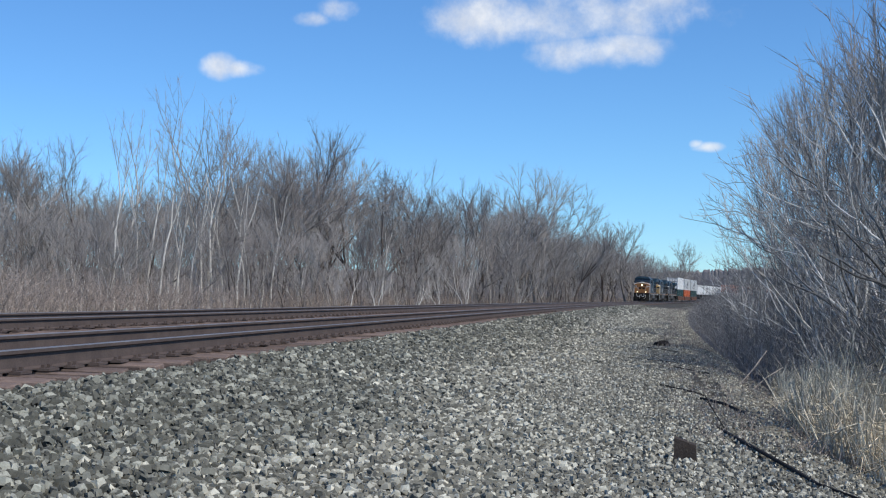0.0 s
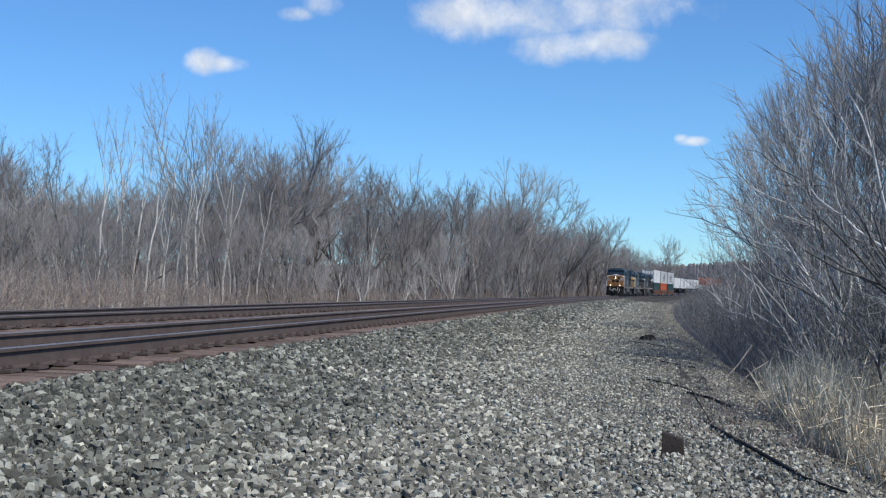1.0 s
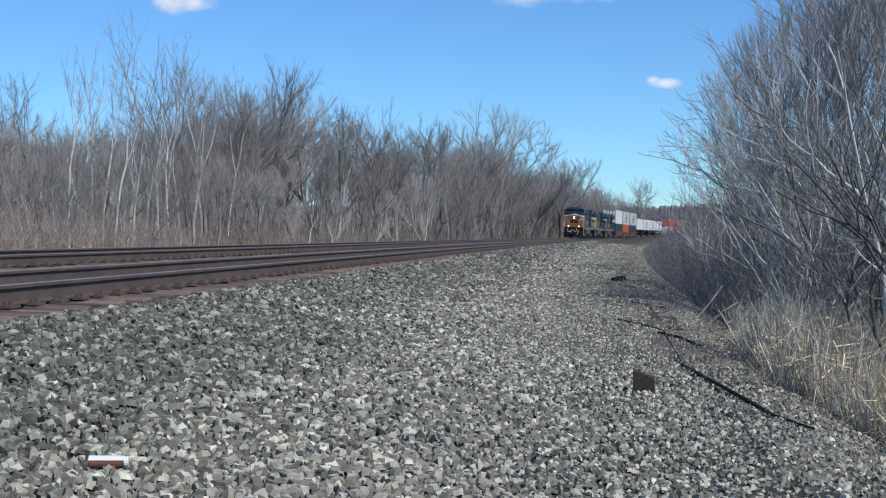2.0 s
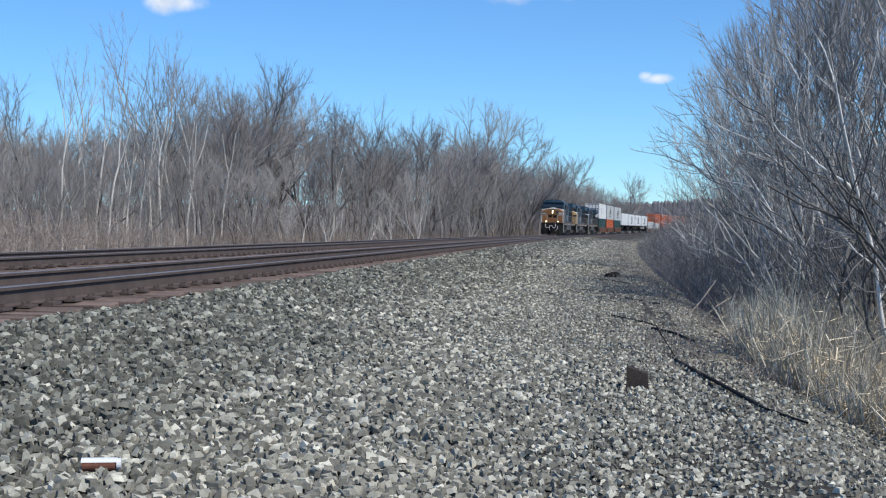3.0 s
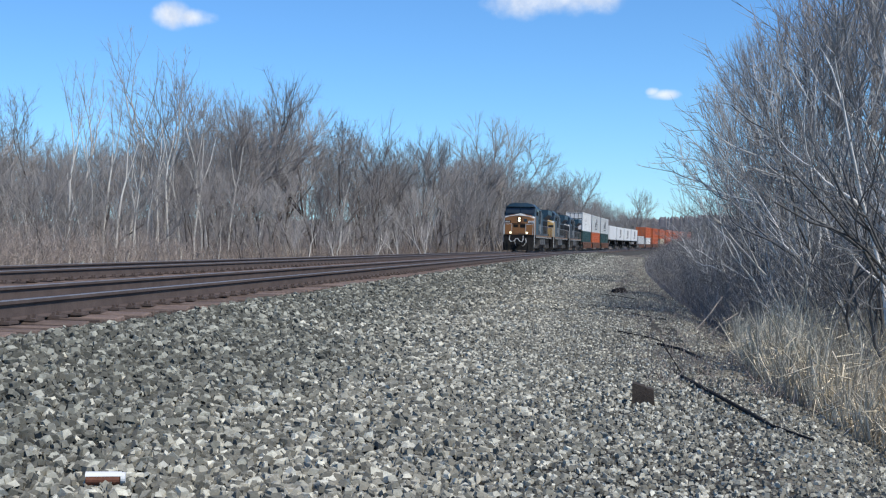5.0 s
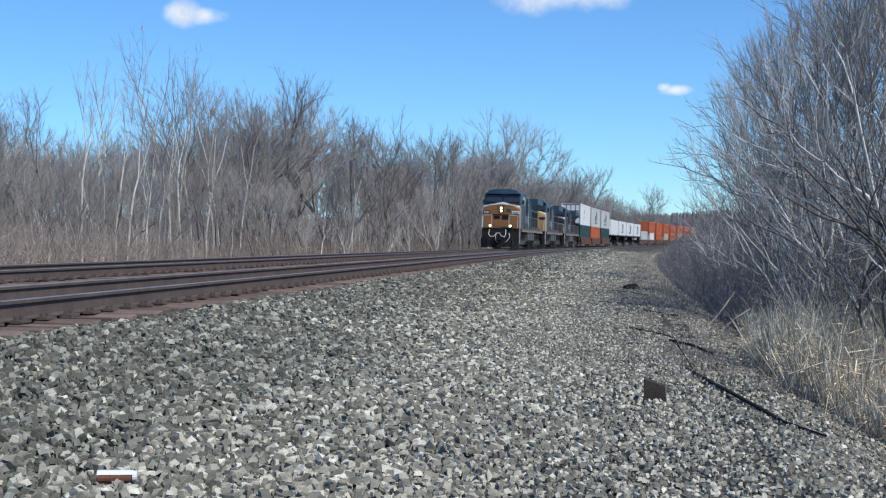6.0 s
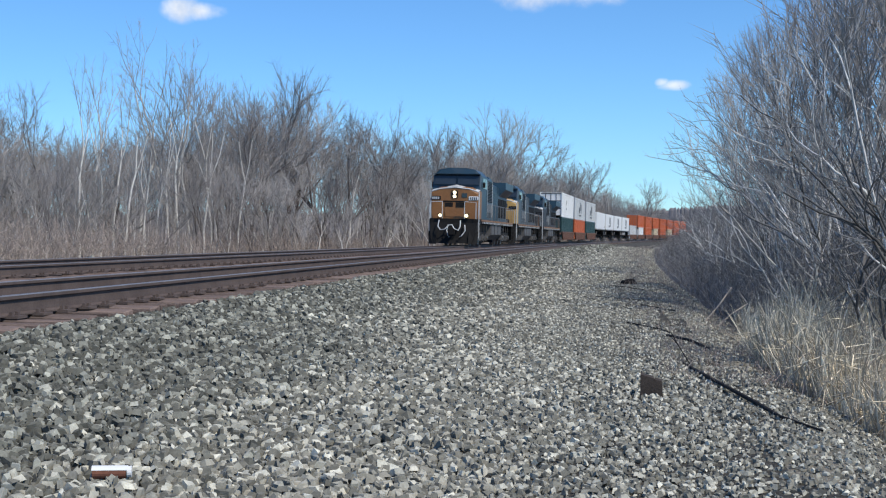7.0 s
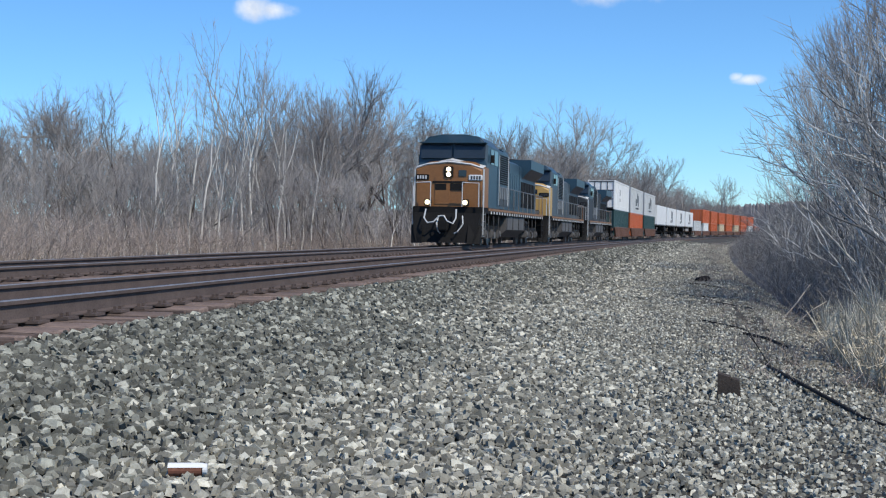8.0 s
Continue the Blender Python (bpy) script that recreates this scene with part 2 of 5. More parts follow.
def tie_mesh(seed):
    rng = random.Random(seed)
    bm = bmesh.new()
    bmesh.ops.create_cube(bm, size=1)
    for v in bm.verts:
        v.co.x *= 2.62 + rng.uniform(-0.04, 0.04)
        v.co.y *= 0.225 + rng.uniform(-0.015, 0.015)
        v.co.z *= 0.18
        v.co += Vector((rng.uniform(-0.02, 0.02), rng.uniform(-0.01, 0.01), rng.uniform(-0.01, 0.012)))
    bmesh.ops.bevel(bm, geom=list(bm.edges), offset=0.012, segments=1, affect="EDGES")
    me = bpy.data.meshes.new("tie")
    bm.to_mesh(me)
    bm.free()
    me.materials.append(TIE)
    return me


TIE_MESHES = [tie_mesh(k) for k in range(6)]


def box_verts(verts, faces, centre, half, turn):
    c, s_ = math.cos(turn), math.sin(turn)
    k = len(verts)
    for dx, dy, dz in ((-1, -1, -1), (1, -1, -1), (1, 1, -1), (-1, 1, -1), (-1, -1, 1), (1, -1, 1), (1, 1, 1), (-1, 1, 1)):
        x, y = dx * half[0], dy * half[1]
        verts.append((centre[0] + x * c - y * s_, centre[1] + x * s_ + y * c, centre[2] + dz * half[2]))
    faces += [(k, k + 3, k + 2, k + 1), (k + 4, k + 5, k + 6, k + 7), (k, k + 1, k + 5, k + 4), (k + 1, k + 2, k + 6, k + 5), (k + 2, k + 3, k + 7, k + 6), (k + 3, k, k + 4, k + 7)]


def make_track(rails, label, single):
    track = tagged(new("railway_track"), label, "railway track", "railway tracks", "structure")
    for p0, z0 in rails:
        mesh_part("rail", rail_mesh(p0, z0), track, "rusty steel rail with a polished head")
    mid, z_mid = (rails[0][0] + rails[1][0]) / 2, (rails[0][1] + rails[1][1]) / 2 - 0.205
    cant = math.degrees(math.atan2(rails[1][1] - rails[0][1], 1.435))
    rng = random.Random(5)
    verts, faces, pv, pf = [], [], [], []
    i, s = 0, -14.0
    while s < 230:
        s += 0.50 + rng.uniform(-0.03, 0.03)
        x, y = plan(s, mid + rng.uniform(-0.05, 0.05))
        turn = -heading(s) + rng.uniform(-1.2, 1.2)
        if 1.0 < s < 150 and i < single:
            ob = new("tie", TIE_MESHES[i % 6])
            ob.parent = track
            ob.matrix_basis = pose(x, y, z_mid - 0.09 + rng.uniform(-0.012, 0.006), 0, cant, turn)
            i += 1
        else:
            box_verts(verts, faces, (x, y, z_mid - 0.09), (1.31, 0.112, 0.09), radians(turn))
        if 0 < s < 70:
            for p0, z0 in rails:
                a, b = plan(s, p0)
                box_verts(pv, pf, (a, b, z0 - 0.19), (0.18, 0.10, 0.012), radians(turn))
                for side in (-0.105, 0.105):
                    for along in (-0.055, 0.055):
                        a, b = plan(s + along, p0 + side)
                        box_verts(pv, pf, (a, b, z0 - 0.166), (0.016, 0.016, 0.022), radians(turn))
                a, b = plan(s + 0.15, p0)
                box_verts(pv, pf, (a, b, z0 - 0.185), (0.085, 0.012, 0.012), radians(turn))
    mesh_part("tie_row", link_mesh("tie_row", verts, faces, TIE), track, "weathered timber ties", "stuff")
    mesh_part("fastenings", link_mesh("fastenings", pv, pf, RUST), track, "rusty tie plates, spikes and anchors", "stuff")
    return track


near_track = make_track(NEAR_RAILS, "near rusty main track on timber ties in ballast", 290)
far_track = make_track(FAR_RAILS, "far rusty main track on timber ties in ballast", 120)

# ---- bare trees and brush ----
def crossed(a, b):
    """The unit vector square to two others."""
    x, y, z = a[1] * b[2] - a[2] * b[1], a[2] * b[0] - a[0] * b[2], a[0] * b[1] - a[1] * b[0]
    n = math.sqrt(x * x + y * y + z * z) + 1e-9
    return x / n, y / n, z / n


CIRCLES = {n: [(math.cos(2 * math.pi * j / n), math.sin(2 * math.pi * j / n)) for j in range(n)] for n in range(3, 17)}


def tube(verts, faces, pts, radii, sides):
    """A tapered tube along points."""
    pts = [(float(q[0]), float(q[1]), float(q[2])) for q in pts]
    k, n = len(verts), len(pts)
    for i in range(n):
        u, w = pts[max(i - 1, 0)], pts[min(i + 1, n - 1)]
        d = (w[0] - u[0], w[1] - u[1], w[2] - u[2])
        a = crossed(d, (0.31, 0.87, 0.37) if abs(d[2]) > abs(d[0]) + abs(d[1]) else (0.0, 0.0, 1.0))
        b = crossed(d, a)
        x, y, z = pts[i]
        for c, s_ in CIRCLES[sides]:
            c, s_ = c * radii[i], s_ * radii[i]
            verts.append((x + c * a[0] + s_ * b[0], y + c * a[1] + s_ * b[1], z + c * a[2] + s_ * b[2]))
    for i in range(n - 1):
        for j in range(sides):
            q = (j + 1) % sides
            faces.append((k + i * sides + j, k + i * sides + q, k + (i + 1) * sides + q, k + (i + 1) * sides + j))


def spike(verts, faces, start, way, length, r):
    """A straight twig that tapers to a point."""
    x, y, z = float(start[0]), float(start[1]), float(start[2])
    d = (float(way[0]), float(way[1]), float(way[2]))
    g = length / (math.sqrt(d[0] * d[0] + d[1] * d[1] + d[2] * d[2]) + 1e-9)
    a = crossed(d, (0.31, 0.87, 0.37))
    b = crossed(d, a)
    k = len(verts)
    for c, s_ in CIRCLES[3]:
        c, s_ = c * r, s_ * r
        verts.append((x + c * a[0] + s_ * b[0], y + c * a[1] + s_ * b[1], z + c * a[2] + s_ * b[2]))
    verts.append((x + d[0] * g, y + d[1] * g, z + d[2] * g))
    faces += [(k, k + 1, k + 3), (k + 1, k + 2, k + 3), (k + 2, k, k + 3)]


def sprout(rng, start, way, length, segs, wander, lift):
    """Points of one branch that wanders and bends upward."""
    pts, d = [np.array(start)], np.array(way) / np.linalg.norm(way)
    for _ in range(segs):
        d = d + rng.normal(0, wander, 3) + np.array((0, 0, lift))
        d = d / np.linalg.norm(d)
        pts.append(pts[-1] + d * length / segs)
    return np.array(pts)


def along(pts, t):
    f = t * (len(pts) - 1)
    i = min(int(f), len(pts) - 2)
    return pts[i] + (f - i) * (pts[i + 1] - pts[i]), pts[i + 1] - pts[i]


def aside(rng, d, angle):
    """A direction that leaves d by the angle."""
    d = d / np.linalg.norm(d)
    v = rng.normal(0, 1, 3)
    v = v - d * v.dot(d)
    v = v / np.linalg.norm(v)
    return d * math.cos(angle) + v * math.sin(angle)


def turned(rng, d, angle):
    """A direction that leaves the unit vector d by the angle, on a random side."""
    side = crossed(d, (rng.gauss(0, 1), rng.gauss(0, 1), rng.gauss(0, 1)))
    c, s_ = math.cos(angle), math.sin(angle)
    return d[0] * c + side[0] * s_, d[1] * c + side[1] * s_, d[2] * c + side[2] * s_


def unit(d):
    n = math.sqrt(d[0] * d[0] + d[1] * d[1] + d[2] * d[2]) + 1e-9
    return d[0] / n, d[1] / n, d[2] / n


def forked(seed, height, radius, trunk, forks, fan, twigs, twig_r, roots=1, lean=0.05, wander=0.10, lift=0.10, ratio=0.78, thin=0.56, shoots=1, woody=2, twig_l=0.5):
    """Stem meshes and the crown mesh of a leafless plant: each stem forks, its forks fork again, and the last carry fine twigs."""
    rng = random.Random(seed)
    stems, cv, cf = [], [], []
    share = [ratio ** k for k in range(len(forks))]
    share = [(1 - trunk) * a / sum(share) * 1.06 for a in share]

    def grow(at, d, length, r, level):
        segs = 6 if level == 0 else 4 if level < woody else 3 if level < 4 else 2
        pts, ways = [at], []
        for _ in range(segs):
            d = unit((d[0] + rng.gauss(0, wander), d[1] + rng.gauss(0, wander), d[2] + rng.gauss(0, wander) + lift * (level > 0)))
            ways.append(d)
            at = (at[0] + d[0] * length / segs, at[1] + d[1] * length / segs, at[2] + d[2] * length / segs)
            pts.append(at)
        end = max(r * (0.72 if level < len(forks) else 0.4), twig_r * 0.8)
        solid = level < woody
        tube(stems[-1][0] if solid else cv, stems[-1][1] if solid else cf, pts, [r + (end - r) * i / segs for i in range(segs + 1)], 6 if level == 0 else 5 if solid else 3)
        if level >= len(forks) - 1:
            for _ in range(twigs):
                i = rng.randrange(segs)
                f = rng.random()
                q = tuple(pts[i][k] + f * (pts[i + 1][k] - pts[i][k]) for k in range(3))
                w = turned(rng, ways[i], rng.uniform(0.2, 1.0))
                spike(cv, cf, q, (w[0], w[1], w[2] + 0.15), twig_l * rng.uniform(0.4, 1.1), twig_r)
        if level == len(forks):
            return
        ln = height * share[level]
        for k in range(forks[level]):
            grow(pts[-1], turned(rng, d, fan * rng.uniform(0.45, 1.2)), ln * rng.uniform(0.72, 1.12), max(r * thin * rng.uniform(0.8, 1.1), twig_r), level + 1)
        for _ in range(shoots if level else 2 * shoots):
            i = rng.randrange(segs // 2, segs)
            grow(pts[i], turned(rng, ways[i], fan * rng.uniform(0.9, 1.7)), ln * rng.uniform(0.5, 0.85), max(r * thin * 0.6, twig_r), min(level + 2, len(forks)))

    for k in range(roots):
        a = rng.uniform(0, 6.283)
        tilt = abs(rng.gauss(0, lean))
        h = trunk * height * (1.0 if k == 0 else rng.uniform(0.7, 1.1))
        stems.append(([], []))
        off = 0.0 if k == 0 else 0.06 * height * rng.random()
        grow((off * math.cos(a), off * math.sin(a), -0.25), unit((tilt * math.cos(a), tilt * math.sin(a), 1)), h + 0.25, radius * (1.0 if k == 0 else rng.uniform(0.55, 0.95)), 0)
    return stems, (cv, cf)


def tree_thing(name, meshes, mats, label, category, group):
    stems, (cv, cf) = meshes
    thing = tagged(new(name), label, category, group)
    for tv, tf in stems:
        word = "trunk" if len(stems) == 1 else "stem"
        mesh_part(word, link_mesh(name + "_" + word, tv, tf, mats[0], smooth=True), thing)
    mesh_part("crown", link_mesh(name + "_crown", cv, cf, mats[1]), thing)
    return thing


WOOD_GROUP = "bare trees of the wood beyond the tracks"
HARDWOODS = [tree_thing("bare_tree", forked(10 + k, 16.0, 0.20, (0.30, 0.20, 0.34, 0.27)[k], (4, 3, 3, 2), (0.50, 0.46, 0.54, 0.42)[k], 12, 0.009, wander=0.11, lift=0.07, twig_l=1.1), ((BARK_GREY, TWIG_GREY), (BARK_DARK, TWIG_DARK), (BARK_GREY, TWIG_DARK), (BARK_DARK, TWIG_GREY))[k],
                        ("grey leafless hardwood with a round crown of fine twigs", "dark leafless hardwood forked near the ground", "leafless hardwood with a broad twiggy crown", "dark leafless tree with upswept limbs")[k], "tree", WOOD_GROUP) for k in range(4)]
BACKWOODS = [tree_thing("bare_tree", forked(20 + k, 16.0, 0.17, (0.32, 0.25, 0.29)[k], (4, 3, 2, 2), (0.52, 0.54, 0.58)[k], 12, 0.013, wander=0.13, lift=0.05, twig_l=1.4), ((BARK_GREY, TWIG_GREY), (BARK_DARK, TWIG_GREY), (BARK_GREY, TWIG_DARK))[k], "leafless grey tree deep in the wood", "tree", WOOD_GROUP) for k in range(3)]
BIRCHES = [tree_thing("birch_tree", forked(30 + k, 18.0, 0.135, (0.5, 0.42, 0.46)[k], (2, 2, 2), 0.42, 10, 0.009, lean=0.06, wander=0.06, lift=0.09, shoots=2, woody=2, twig_l=0.9, thin=0.5), (BARK_PALE, TWIG_GREY), "slender pale-barked birch with a sparse bare top", "tree", WOOD_GROUP) for k in range(3)]
SAPLINGS = [tree_thing("sapling", forked(50 + k, 8.0, 0.05, 0.3, (2, 3, 2), 0.42, 11, 0.009, roots=3, lean=0.12, twig_l=0.8), ((BARK_GREY, TWIG_GREY), (BARK_PALE, TWIG_GREY), (BARK_DARK, TWIG_DARK))[k], "thin leafless saplings growing from one root", "tree", "bare saplings at the wood's edge") for k in range(3)]
MODEL_H = {"bare_tree": 16.0, "birch_tree": 18.0, "sapling": 8.0, "shrub": 4.0}
USED = set()


def plant(model, s, p, height, turn, wide=1.0, tilt=(0, 0)):
    x, y = plan(s, p)
    k = height / MODEL_H[model.name.split(".")[0]]
    m = pose(x, y, ground_z(s, p) - 0.05, tilt[0], tilt[1], turn)
    ob = model if model.name not in USED else copy_thing(model, Matrix())
    USED.add(model.name)
    ob.scale = (k * wide, k * wide, k)
    ob.matrix_basis = m @ Matrix.Diagonal((k * wide, k * wide, k, 1))
    return ob


# the wood's skyline: bearing, distance, height, kind, width
SKYLINE = [(-20.4, 110, 13.4, 0, 1.0), (-18.6, 112, 14.4, 1, 1.0), (-17.2, 110, 12.6, 2, 1.0), (-15.9, 108, 13.6, 3, 0.9), (-14.2, 112, 16.6, 10, 1.0), (-12.35, 116, 19.4, 11, 1.0), (-11.4, 116, 20.0, 12, 1.0), (-10.7, 114, 18.4, 10, 1.0),
           (-9.6, 118, 16.2, 0, 0.9), (-8.2, 122, 15.6, 2, 0.9), (-7.2, 126, 17.0, 3, 0.8), (-5.75, 126, 18.9, 1, 0.85), (-4.1, 132, 17.4, 3, 0.85), (-3.0, 138, 16.0, 1, 0.8), (-1.6, 142, 16.2, 1, 0.95),
           (0.4, 150, 15.0, 0, 0.8), (2.2, 165, 17.0, 2, 0.85), (4.1, 176, 19.0, 0, 1.0), (5.9, 205, 14.2, 3, 0.9), (7.1, 225, 15.0, 1, 0.9), (8.2, 250, 17.2, 2, 1.0), (9.0, 290, 14.0, 1, 0.9), (10.4, 385, 18.5, 0, 0.8)]


def make_wood():
    rng = random.Random(21)
    for b, d, h, kind, wide in SKYLINE:
        s, p = spot(b, d)
        plant(BIRCHES[kind - 10] if kind > 9 else HARDWOODS[kind], s, p, h * 1.04, rng.uniform(0, 360), wide * 1.1)
        if kind < 10 and b < 9.5:
            for side in (-1, 1):
                s, p = spot(b + side * rng.uniform(0.7, 1.1) * 120 / d, d * rng.uniform(1.03, 1.12))
                plant(BACKWOODS[kind % 3], s, p, h * rng.uniform(0.88, 1.0), rng.uniform(0, 360), wide * 1.1)
    for i in range(15):           # pale birches standing in front
        s, p = spot(-14.8 + 0.47 * i + rng.uniform(-0.3, 0.3), rng.uniform(96, 108))
        plant(BIRCHES[i % 3], s, p, rng.uniform(11.5, 16.0), rng.uniform(0, 360), 0.85, (rng.uniform(-2, 2), rng.uniform(-2, 2)))
    bs, ds, hs = [a[0] for a in SKYLINE], [a[1] for a in SKYLINE], [a[2] for a in SKYLINE]
    for i in range(190):          # the ranks behind and between
        b = -24 + 33.5 * (i + rng.random()) / 190
        deep = rng.choice((0.96, 1.08, 1.2, 1.35, 1.5, 1.7))
        d = float(np.interp(b, bs, ds)) * deep
        s, p = spot(b, d)
        h = min(float(np.interp(b, bs, hs)), 14.5 if b < -8.5 else 30) * rng.uniform(0.56, 0.84) * max(1.0, deep * 0.93)
        plant(rng.choice(BACKWOODS + BACKWOODS + HARDWOODS[:2] + BIRCHES[:2]), s, max(p, 18), h, rng.uniform(0, 360), rng.uniform(0.8, 1.1), (rng.uniform(-4, 4), rng.uniform(-4, 4)))
    for i in range(70):           # saplings at the edge
        b = -24 + 32 * (i + rng.random()) / 70
        d = float(np.interp(b, bs, ds)) * rng.uniform(0.72, 0.95)
        s, p = spot(b, d)
        plant(rng.choice(SAPLINGS), s, max(p, 17), rng.uniform(4.0, 8.5), rng.uniform(0, 360), rng.uniform(0.8, 1.2), (rng.uniform(-6, 6), rng.uniform(-6, 6)))
    for i in range(84):           # thick growth towards the bend
        b = 2.5 + 8.3 * rng.random()
        d = float(np.interp(b, bs, ds)) * rng.uniform(1.02, 1.5)
        s, p = spot(b, d)
        plant(rng.choice(BACKWOODS), s, max(p, 19), float(np.interp(b, bs, hs)) * rng.uniform(0.6, 0.92), rng.uniform(0, 360), rng.uniform(1.0, 1.3))
    for i in range(60):           # woods where the line bends out of sight
        b = 8.5 + 12 * rng.random()
        d = rng.uniform(380, 620)
        s, p = spot(b, d)
        if p > 24 or p < -18:
            plant(rng.choice(BACKWOODS), s, p, rng.uniform(12, 15), rng.uniform(0, 360), rng.uniform(1.0, 1.5))


make_wood()


def make_brush(name, label, count, where, height, mat, thick, seed):
    """A thicket of forked thin stems."""
    rng = np.random.default_rng(seed)
    verts, faces = [], []
    for _ in range(count):
        s, p = where(rng)
        x, y = plan(s, p)
        h = height(rng, s, p)
        base = np.array((x, y, ground_z(s, p) - 0.05))
        stem = sprout(rng, base, (rng.normal(0, 0.32), rng.normal(0, 0.32), 1), h, 2, 0.16, 0.02)
        tube(verts, faces, stem, [thick, thick * 0.75, thick * 0.35], 3)
        for _ in range(7):
            at, d = along(stem, rng.uniform(0.15, 0.95))
            spike(verts, faces, at, aside(rng, d, rng.uniform(0.3, 1.15)), h * rng.uniform(0.2, 0.45), thick * 0.7)
    return tagged(new(name, link_mesh(name, verts, faces, mat)), label, "brush", kind="stuff")


def edge_p(s):
    """How far from the viewer's line the wood's brush begins."""
    return float(np.interp(s, (20, 60, 110, 170, 300), (22, 26, 24, 19, 17)))


def left_place(rng):
    s = 15 + 330 * rng.random() ** 1.5
    return s, edge_p(s) + 20 * rng.random() ** 1.6


make_brush("brush", "reddish-brown bare brush along the wood's edge", 6800, left_place, lambda r, s, p: (r.uniform(0.8, 1.7) + (p - edge_p(s)) * 0.16 * r.uniform(0.3, 1.0)) * (1.35 if s < 75 else 1.0), BRUSH, 0.014, 3)


def deep_place(rng):
    s = 10 + 380 * rng.random() ** 1.4
    return s, edge_p(s) + 5 + 55 * rng.random()


make_brush("undergrowth", "grey tangle of bare stems deep in the wood", 3600, deep_place, lambda r, s, p: r.uniform(2.0, 6.5), TWIG_DARK, 0.016, 5)


def ditch_place(rng):
    s = 20 + 170 * rng.random() ** 1.5
    return s, -2.35 - 0.5 * noise.noise(Vector((s * 0.35, 0, 1.0))) - 4.5 * rng.random() ** 0.85


DITCH_BRUSH = material("ditch_brush", (0.30, 0.285, 0.27), (0.15, 0.142, 0.136), 0.9, scale=0.3, fine=5.0, bump=0.0, island=0.3)
make_brush("ditch_brush", "purplish-grey bare brush crowding the ditch edge", 5600, ditch_place, lambda r, s, p: (r.uniform(0.25, 1.0) + min(1.5, (-2.2 - p) * 0.55)) * (1.0 + 0.7 * noise.noise(Vector((s * 0.6, p * 0.6, 4.0)))), DITCH_BRUSH, 0.007, 9)


def make_ridge():
    """A low wooded rise that closes the distance."""
    rng = np.random.default_rng(6)
    verts, faces = [], []
    n = 2600
    for i in range(n):
        b = -60 + 120 * i / (n - 1)
        d = 640 + 30 * math.sin(b * 0.2)
        top = 17.5 + 2.0 * noise.noise(Vector((b * 0.15, 0, 0))) + 1.4 * noise.noise(Vector((b * 1.1, 4, 0))) + rng.uniform(-1.1, 0.8)
        for dd, z in ((0, -1), (1, top * 0.7), (2, top * 0.92), (4, top), (140, top - 3), (141, -1)):
            a = radians(b)
            verts.append(((d + dd) * math.sin(a), (d + dd) * math.cos(a), z))
    for i in range(n - 1):
        for j in range(5):
            faces.append((i * 6 + j, (i + 1) * 6 + j, (i + 1) * 6 + j + 1, i * 6 + j + 1))
    return tagged(new("backdrop", link_mesh("backdrop", verts, faces, WOODS)), "distant low ridge covered in bare grey woods", "ridge", kind="structure")


make_ridge()


# ---- stones of the ballast ----
def stone_cube(rng, size):
    c = np.array([(x, y, z) for z in (-1, 1) for y in (-1, 1) for x in (-1, 1)], float)
    c = c * (rng.uniform(0.75, 1.35), rng.uniform(0.6, 1.05), rng.uniform(0.4, 0.8)) * size * 0.5
    c += rng.normal(0, 0.2 * size * 0.5, (8, 3))
    a, b, t = rng.uniform(0, 2 * math.pi), rng.normal(0, 0.5), rng.normal(0, 0.5)
    return c @ np.array(Euler((b, t, a)).to_matrix()).T


CHIP_FACES = np.array(((4, 5, 6, 7), (0, 1, 5, 4), (1, 2, 6, 5), (2, 3, 7, 6), (3, 0, 4, 7)))


def chips(rng, size):
    """Broken stones, flat and longish, one for each size: corners as an array of stones x 8 x 3."""
    n = len(size)
    a = np.array((0.0, 1.57, 3.14, 4.71)) + rng.normal(0, 0.32, (n, 4))
    long, short = rng.uniform(0.50, 0.86, (n, 1)), rng.uniform(0.26, 0.46, (n, 1))
    x, y = np.cos(a) * long, np.sin(a) * short
    shrink = rng.uniform(0.5, 0.85, (n, 4))
    low = np.stack((x, y, np.full((n, 4), -0.30)), 2)
    high = np.stack((x * shrink, y * shrink, rng.uniform(0.14, 0.36, (n, 1)) + rng.normal(0, 0.07, (n, 4))), 2)
    c = np.concatenate((low, high), 1) * size[:, None, None]
    u, v, w = rng.normal(0, 0.30, n), rng.normal(0, 0.30, n), rng.uniform(0, 6.283, n)
    tilt_y, tilt_z = c[:, :, 1] * np.cos(u)[:, None] - c[:, :, 2] * np.sin(u)[:, None], c[:, :, 1] * np.sin(u)[:, None] + c[:, :, 2] * np.cos(u)[:, None]
    c = np.stack((c[:, :, 0] * np.cos(v)[:, None] + tilt_z * np.sin(v)[:, None], tilt_y, tilt_z * np.cos(v)[:, None] - c[:, :, 0] * np.sin(v)[:, None]), 2)
    return np.stack((c[:, :, 0] * np.cos(w)[:, None] - c[:, :, 1] * np.sin(w)[:, None], c[:, :, 0] * np.sin(w)[:, None] + c[:, :, 1] * np.cos(w)[:, None], c[:, :, 2]), 2)


STONE_FACES = ((4, 5, 7, 6), (0, 1, 5, 4), (1, 3, 7, 5), (3, 2, 6, 7), (2, 0, 4, 6))


